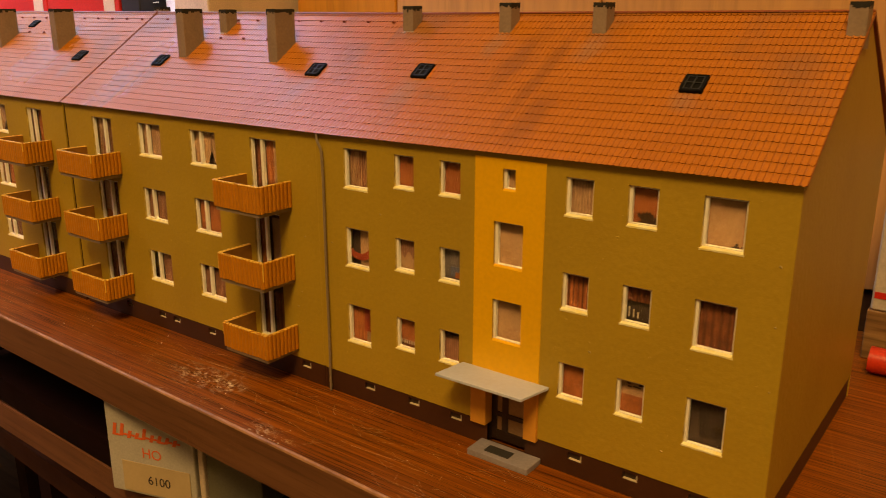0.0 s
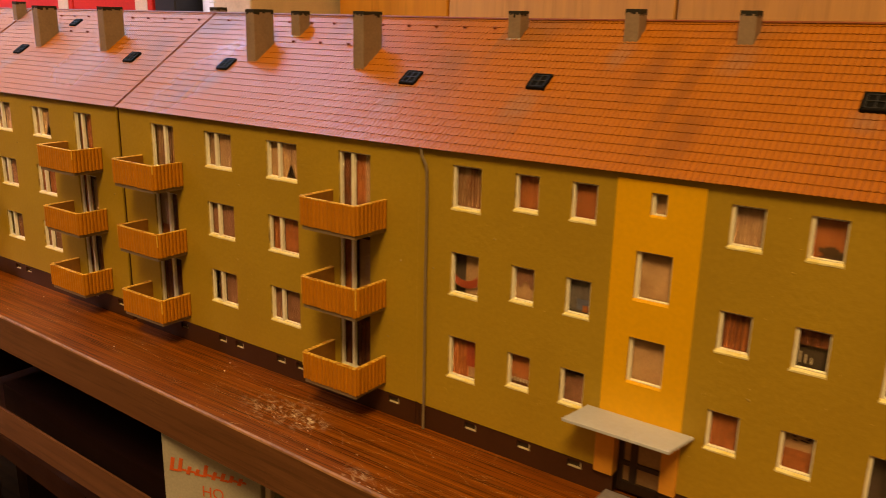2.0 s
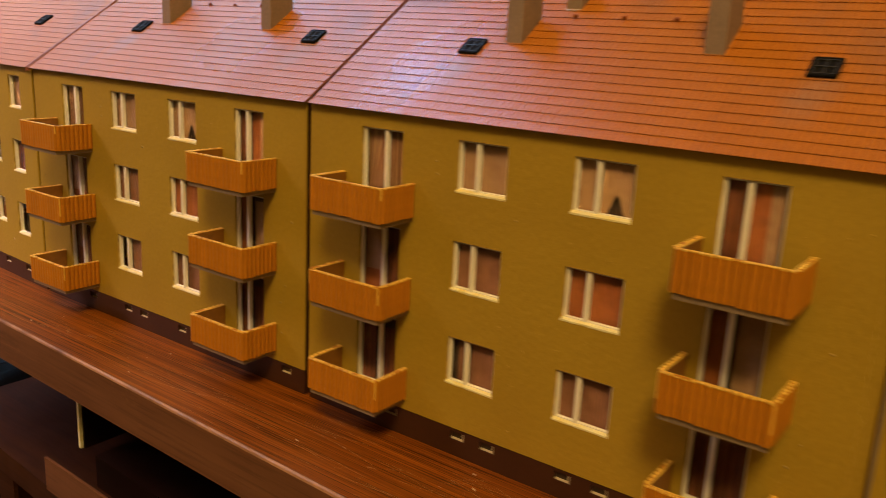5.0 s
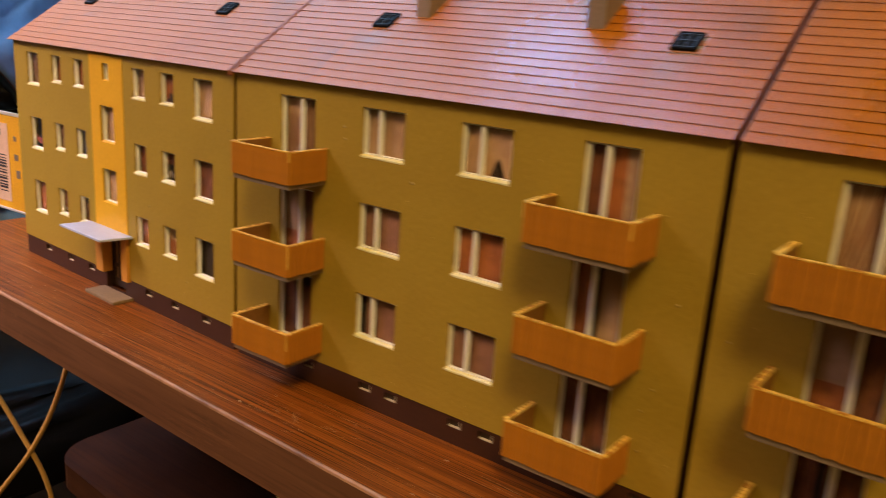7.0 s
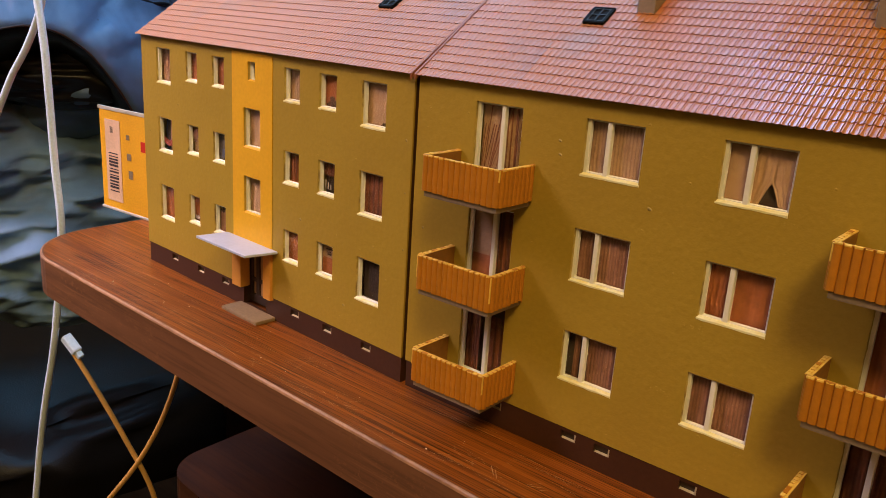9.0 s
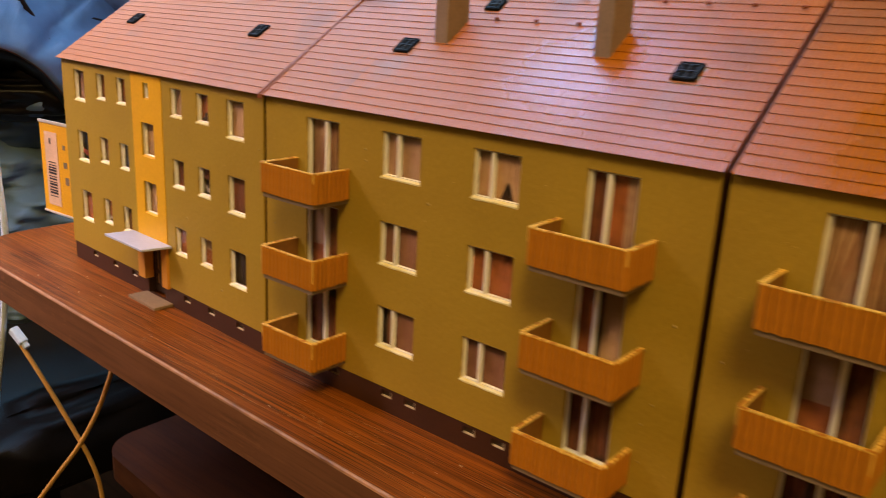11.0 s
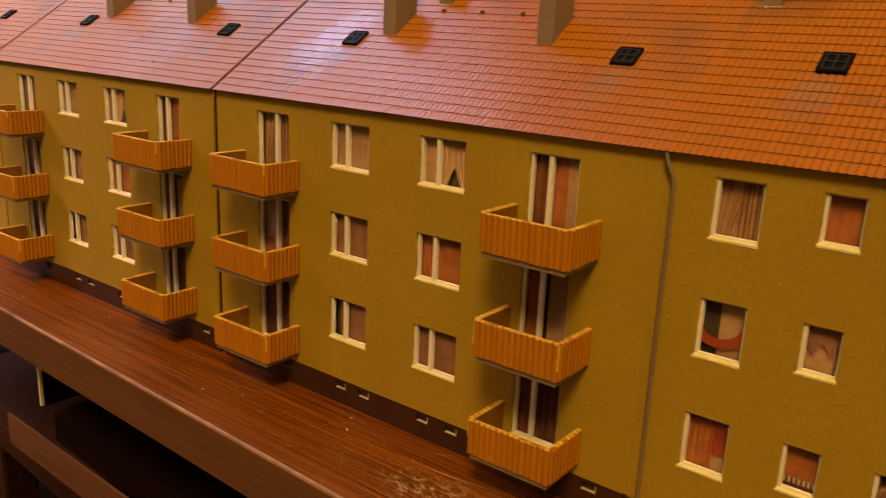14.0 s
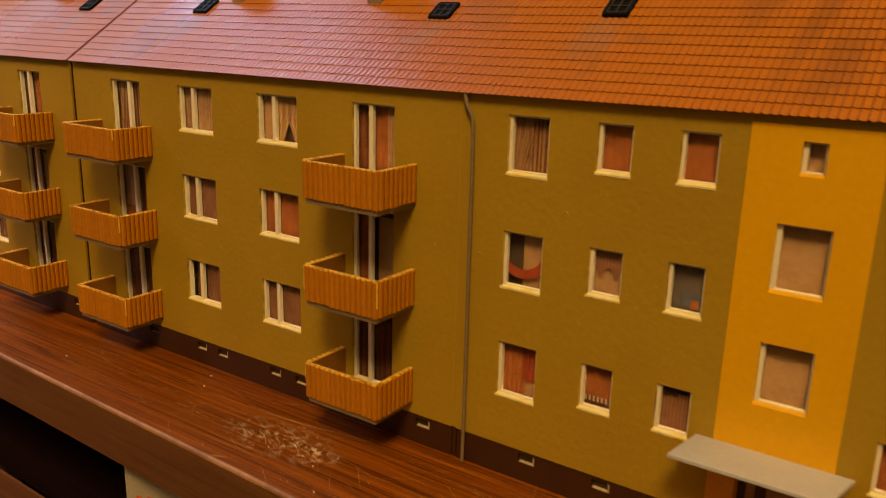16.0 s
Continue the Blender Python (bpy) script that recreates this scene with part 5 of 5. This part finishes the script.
part("paper_label", slab(-20, 19, -0.35, -0.1, 1.5, 17.5), LABEL_PAPER, carton, "yellowed paper label")
piece("lettering", lettering("6100", 6.6, PRINT_BLACK), carton, 1, -0.45, 7.0, Euler((math.pi / 2, 0, 0)))
piece("lettering", lettering("HO", 7.4, PRINT_ORANGE), carton, -2, -0.2, 21.0, Euler((math.pi / 2, 0, 0)))
bm = bmesh.new()
for k in range(9):
    a = -24 + k * 4.3
    lo, hi = 30.5 + 0.35 * math.sin(k * 2.1), 34.0 + (3.0 if k in (0, 1, 4) else 0) + 0.4 * math.sin(k * 1.3)
    prism(bm, [(a, lo), (a + 1.9, lo), (a + 3.2, hi), (a + 1.3, hi)], -0.3, -0.1, "y")
    block(bm, a + 1.2, a + 4.6, -0.28, -0.1, lo + (k % 3) * 0.6, lo + (k % 3) * 0.6 + 1.0)
part("print_band", bm, PRINT_ORANGE, carton, "orange printed word mark as plain bars")

# yellow packet at the left end
packet = thing("packet", -812, 66, 0.0, "yellow printed cardboard packet standing at the table's end", "box")
packet.rotation_euler = (0, 0, radians(4))
part("body", slab(-36, 42, -20, -15, 0.2, 61, 0.6), BOX_YELLOW, packet)
part("lid_edge", slab(-36.6, 42.6, -20.4, -19.4, 60.2, 62.4, 0.2), BOX_EDGE, packet, "white torn cardboard edge")
part("base_edge", slab(-36.6, 42.5, -20.6, -14.6, 0.0, 1.6, 0.3), BOX_EDGE, packet)
part("pale_print", slab(-30, -15, -20.3, -20.05, 6, 55), BOX_PALE, packet)
bm = bmesh.new()
for k in range(13):
    block(bm, -27, -18, -20.5, -20.35, 12 + k * 1.9, 12 + k * 1.9 + rng.choice((0.6, 1.0, 1.3)))
part("stripe_print", bm, PRINT_BLACK, packet, "dark printed stripes")
bm = bmesh.new()
for a, z, w, h in ((-25, 47, 3, 4), (-9, 45, 3, 3), (-9, 33, 4, 4), (-8, 22, 4, 5)):
    block(bm, a, a + w, -20.3, -20.1, z, z + h, 0.05)
part("picture_print", bm, BALC_FLOOR, packet)
part("red_print", slab(5, 9, -20.3, -20.05, 40, 46), RED_CARD, packet)

# cables off the table's end
charge = tube("charging_cable", [(-905, 12, 420), (-868, 12, 230), (-849, 12, 135), (-842, 12, 100), (-840.5, 12, 72), (-839.5, 12, 31), (-837.3, 12, -8), (-847, 12, -49), (-859, 12, -88), (-880, 12, -140), (-903, 12, -210), (-930, 10, -330), (-940, 0, -520), (-930, -10, -757)], 2.2, CABLE_WHITE)
tagged(charge, "white charging cable hanging past the table's end", "cable")
loop = tube("charging_cable", [(-880, 16, 420), (-858, 16, 230), (-848, 16.6, 140), (-850, 16.5, 121), (-860, 16, 106), (-871, 15, 93), (-890, 12, 72), (-940, 0, -20), (-1000, -10, -200), (-1040, 0, -500), (-1050, 20, -757)], 2.0, CABLE_WHITE)
tagged(loop, "thin white cord beside the cloth heap", "cable")
tan = thing("tan_cord", 0, 0, 0, "tan cord with a white plug hanging under the table", "cable")
tube("cord", [(-846, 18, -90), (-832, 24, -112), (-815, 33, -145), (-801, 41, -178), (-799, 44, -200), (-801, 46, -240), (-806, 50, -420), (-800, 55, -757)], 1.6, CABLE_TAN, tan)
tube("cord", [(-778, 56, -60), (-786, 49, -105), (-803, 38, -150), (-828, 20, -195), (-856, 2, -245), (-885, -20, -420), (-885, -20, -757)], 1.6, CABLE_TAN, tan)
bm = bmesh.new()
block(bm, -6.5, 6.5, -3.0, 3.0, -2.8, 2.8, 1.3, 3)
block(bm, 6.0, 10.5, -1.9, 1.9, -1.9, 1.9, 0.8, 2)
plug = part("plug", bm, CABLE_WHITE, tan, "white plastic plug")
plug.matrix_basis = Matrix.LocRotScale((-0.8480, 0.018, -0.0850), Euler((0.2, 0.75, 0.3)), None)


def drape(name, centre, width, height, yaw, lean, seed, fold, mat, label, category, bulge=40.0, n=120):
    """A heap of cloth: an upright sheet with deep soft folds and thickness."""
    nz = noise
    bm = bmesh.new()
    grid = []
    for j in range(n + 1):
        row = []
        for i in range(n + 1):
            u, v = i / n - 0.5, j / n - 0.5
            p = Vector((u * 4.0, v * 3.0, seed))
            d = fold * (nz.noise(p * 1.3) + 0.55 * nz.noise(Vector((u * 11 + v * 5, v * 3.2, seed + 3))) + 0.25 * nz.noise(Vector((u * 23 - v * 9, v * 9, seed + 7))))
            r = 1 - abs(nz.noise(Vector((u * 5 + v * 2, v * 4, seed + 11))))
            d += fold * 0.6 * r ** 3
            for k, (fu, fv) in enumerate(((9, 14), (17, 24), (30, 44))):
                d += fold * (0.28, 0.09, 0.03)[k] * (1 - 2 * abs(nz.noise(Vector((u * fu + v * 4, v * fv - u * 3, seed + 17 + k)))))
            d += bulge * (0.25 - u * u - v * v) * 2
            row.append(bm.verts.new((u * width, -d + lean * v * height, v * height)))
        grid.append(row)
    for j in range(n):
        for i in range(n):
            bm.faces.new((grid[j][i], grid[j][i + 1], grid[j + 1][i + 1], grid[j + 1][i]))
    ret = bmesh.ops.extrude_face_region(bm, geom=list(bm.faces))
    for g in ret["geom"]:
        if isinstance(g, bmesh.types.BMVert):
            g.co.y += 25.0
    bmesh.ops.recalc_face_normals(bm, faces=bm.faces)
    ob = part(name, bm, mat, None, smooth=True)
    ob.matrix_basis = Matrix.LocRotScale(Vector(centre) * 0.001, Euler((0, 0, radians(yaw))), None)
    return tagged(ob, label, category)


# clothes heaped beyond the table's left end, on a black chair
coat = drape("coat", (-1240, 160, 195), 1100, 640, 62, 0.35, 1.0, 110, CLOTH_BLUE, "dark blue-grey coat heaped beyond the table", "coat", 60)
drape("blanket", (-1085, 150, -20), 560, 250, 60, 0.35, 4.2, 52, CLOTH_GREEN, "crumpled grey-green blanket beyond the table's end", "blanket", 60)


def lump(name, centre, size, seed, amp, mat, label, category, yaw=60):
    bm = bmesh.new()
    bmesh.ops.create_icosphere(bm, subdivisions=5, radius=1.0)
    for v in bm.verts:
        p = v.co.copy()
        k = 1 + amp * noise.noise(p * 1.6 + Vector((seed, 0, 0))) + amp * 0.7 * (1 - abs(noise.noise(p * 3.1 + Vector((0, seed, 0))))) ** 3
        v.co = Vector((p.x * size[0], p.y * size[1], p.z * size[2])) * k
    ob = part(name, bm, mat, None, smooth=True)
    ob.matrix_basis = Matrix.LocRotScale(Vector(centre) * 0.001, Euler((0, 0, radians(yaw))), None)
    return tagged(ob, label, category)


lump("leather_bag", (-1052, 118, 60), (84, 40, 27), 2.0, 0.22, LEATHER, "shiny black leather bag on the heaped clothes", "bag")

def hood(path, rings, seed):
    """Cloth lofted round an arch: rings of (outwards, backwards) from the rim, with creases that deepen away from it."""
    back = Vector((-0.86, 0.47, -0.12))
    bm = bmesh.new()
    pts = []
    for a, b in zip(path, path[1:]):
        for k in range(8):
            pts.append(Vector(a).lerp(Vector(b), k / 8))
    rows = []
    for k, p in enumerate(pts):
        t = (pts[min(k + 1, len(pts) - 1)] - pts[max(k - 1, 0)]).normalized()
        out = t.cross(back).normalized()
        if out.z + out.y < 0:
            out = -out
        rows.append([bm.verts.new(p + out * (o * (1 + 0.25 * noise.noise(Vector((k * 0.09, o * 0.03, seed))))) + back * (d + abs(o) * (0.45 * noise.noise(Vector((k * 0.16, o * 0.06, seed + 5))) + 0.2 * noise.noise(Vector((k * 0.4, o * 0.12, seed + 9)))))) for o, d in rings])
    for p, q in zip(rows, rows[1:]):
        for i in range(len(rings) - 1):
            bm.faces.new((p[i], q[i], q[i + 1], p[i + 1]))
    bmesh.ops.recalc_face_normals(bm, faces=bm.faces)
    return bm


ARCH = ((-1004, -20, 58), (-990, 20, 88), (-985, 50, 97), (-985, 72, 99), (-985, 92, 93), (-985, 112, 79), (-985, 130, 57), (-987, 146, 33), (-992, 160, 6), (-1000, 170, -40))
shell_part = part("hood", hood(ARCH, [(0, 0), (2.5, -1.5), (6, 0), (12, 5), (20, 12), (30, 22), (44, 40), (60, 70), (80, 110)], 2.0), CLOTH_BLUE, coat, "blue-grey padded hood", smooth=True)
lining = part("lining", hood(ARCH, [(0.2, 0.5), (-3, 3), (-7, 14), (-12, 40), (-20, 90), (-60, 140)], 8.0), LEATHER, coat, "black hood lining", smooth=True)
fringe = tube("piping", [(x, y, z) for x, y, z in ARCH], 0.9, DARKDOOR, coat, "thin brown piping along the hood's rim")
strap = tube("strap", [(-1014, 105, 160), (-1010, 112, 133), (-1008, 121, 117), (-1004, 131, 97), (-1000, 147, 74), (-1000, 163, 50), (-1004, 172, 20)], 2.6, LEATHER, coat, "dark shoulder strap")
bm = bmesh.new()
bmesh.ops.create_icosphere(bm, subdivisions=4, radius=1.0)
for v in bm.verts:
    p = v.co.copy()
    k = 1 + 0.3 * noise.noise(p * 1.9 + Vector((7, 0, 0)))
    v.co = Vector((-1062 + p.x * 22 * k, 170 + p.y * 50 * k, 118 + p.z * 9 * k - p.y * 4))
collar = part("collar", bm, LEATHER, coat, "black turned-up collar", smooth=True)
for ob in (shell_part, lining, fringe, strap, collar):
    ob.matrix_parent_inverse = coat.matrix_basis.inverted()

chair = thing("chair", -1185, 150, -760, "black padded chair under the heaped clothes", "chair")
bm = bmesh.new()
bmesh.ops.create_icosphere(bm, subdivisions=4, radius=1.0)
for v in bm.verts:
    p = v.co.copy()
    q = Vector([math.copysign(abs(c) ** 0.55, c) for c in p])
    v.co = Vector((q.x * 270, q.y * 260, q.z * 50)) * (1 + 0.07 * noise.noise(p * 3) + 0.10 * (1 - abs(noise.noise(p * 4.5 + Vector((5, 1, 0))))) ** 4) + Vector((-60, 40, 496))
part("seat", bm, LEATHER, chair, "glossy black padded seat", smooth=True)
part("seat_frame", slab(-230, 120, -130, 210, 400, 450, 8, 2), BLACK_CARD, chair)
part("column", slab(-75, -45, 25, 55, 60, 400, 8, 2), BLACK_CARD, chair)
for k in range(5):
    a = 2 * math.pi * k / 5
    bm = slab(0, 260, -15, 15, 30, 60, 6)
    leg = part("leg", bm, BLACK_CARD, chair)
    leg.matrix_basis = Matrix.LocRotScale((-0.06, 0.04, 0), Euler((0, 0, a)), None)
    bm = bmesh.new()
    bmesh.ops.create_cone(bm, cap_ends=True, segments=16, radius1=15, radius2=15, depth=18, matrix=Matrix.Translation((250, 0, 15.0)) @ Matrix.Rotation(math.pi / 2, 4, "X"))
    castor = part("castor", bm, BLACK_CARD, chair)
    castor.matrix_basis = leg.matrix_basis.copy()

# ---- row of things and cupboard behind the houses ----
shelf = thing("side_board", 0, 0, 0, "brown board behind the table that carries boxes", "shelf")
part("board", slab(-1000, 620, 212, 420, -19, -0.3, 0.5), UNDER, shelf)
for lx in (-980, -200, 600):
    part("support", slab(lx - 12, lx + 12, 216, 416, -760, -19.3), UNDER, shelf)

for x0, x1 in ((-860, -712), (-710, -598)):
    bx = thing("red_box", (x0 + x1) / 2, 230, 0, "plain red cardboard box standing behind the model houses", "box", "red boxes in a row")
    w = (x1 - x0) / 2
    part("body", slab(-w, w, -45, 90, 0, 240, 1.2, 2), RED_CARD, bx)
    part("pale_panel", slab(w - 22, w - 6, -45.4, -45.1, 20, 235), CREAM_CARD, bx)
bx = thing("black_box", -582, 230, 0, "narrow black box standing between red box and bottle", "box")
part("body", slab(-13, 13, -45, 40, 0, 210, 1.0), BLACK_CARD, bx)
part("pale_panel", slab(-10, 11, -45.4, -45.1, 178, 208), CARD_GREY, bx)
bottle = thing("bottle", -548, 215, 0, "pale bluish-white plastic bottle behind the model houses", "bottle")
bm = bmesh.new()
bmesh.ops.create_cone(bm, cap_ends=True, segments=32, radius1=14.5, radius2=16, depth=185, matrix=Matrix.Translation((0, 0, 92.5)))
part("body", bm, PALE_PLASTIC, bottle, smooth=True)
bm = bmesh.new()
bmesh.ops.create_cone(bm, cap_ends=True, segments=32, radius1=16, radius2=7, depth=22, matrix=Matrix.Translation((0, 0, 196)))
part("shoulder", bm, PALE_PLASTIC, bottle, smooth=True)
bm = bmesh.new()
bmesh.ops.create_cone(bm, cap_ends=True, segments=24, radius1=7.5, radius2=7.5, depth=16, matrix=Matrix.Translation((0, 0, 215)))
part("cap", bm, BOX_EDGE, bottle)
bx = thing("cream_box", -508, 235, 0, "cream cardboard box beside the bottle", "box")
part("body", slab(-22, 20, -45, 60, 0, 225, 1.0), CREAM_CARD, bx)
part("lid", slab(-22.6, 20.6, -45.6, 60.6, 190, 225.6, 0.6), CREAM_CARD, bx)

cup = thing("cupboard", 0, 300, 0, "pale orange wooden cupboard with plain upright doors behind the houses", "cupboard")
part("carcass", slab(-482, 618, -8, 110, -0.1, 700), CABINET_Z, cup)
x = -481
for w, mat in ((108, ORANGEWOOD), (172, CABINET_Z), (196, CABINET_Z), (204, CABINET_Z), (206, CABINET_Z), (208, CABINET_Z)):
    part("door", slab(x + 0.8, x + w - 0.8, -24, -8.4, 2, 698, 0.8), mat, cup)
    x += w

# beside the end gable
carton2 = thing("white_carton", 45, 190, 0, "white printed carton with a red stripe behind the end gable", "box")
part("body", slab(-52, 60, -16, 60, 24, 88, 0.8), BOX_EDGE, carton2)
part("stripe", slab(-51, 59, -16.3, -16.05, 30, 33), RED_CARD, carton2)
bm = bmesh.new()
for k in range(9):
    block(bm, -48 + k * 11, -41 + k * 11, -16.3, -16.05, 66 - (k % 3) * 9, 68.2 - (k % 3) * 9)
part("print_lines", bm, PRINT_BLACK, carton2, "small dark print as plain bars")
part("lower_box", slab(-53, 61, -17, 61, 0.1, 23.9, 0.5), RAW_WOOD, carton2, "rough wooden strip below")
tube_ob = tube("red_tube", [(-2, 158, 6.2), (40, 158, 6.2), (110, 156, 6.2)], 6.0, RED_TUBE)
tube_ob.data.use_fill_caps = True
tagged(tube_ob, "red plastic tube lying on the table by the gable", "tube")
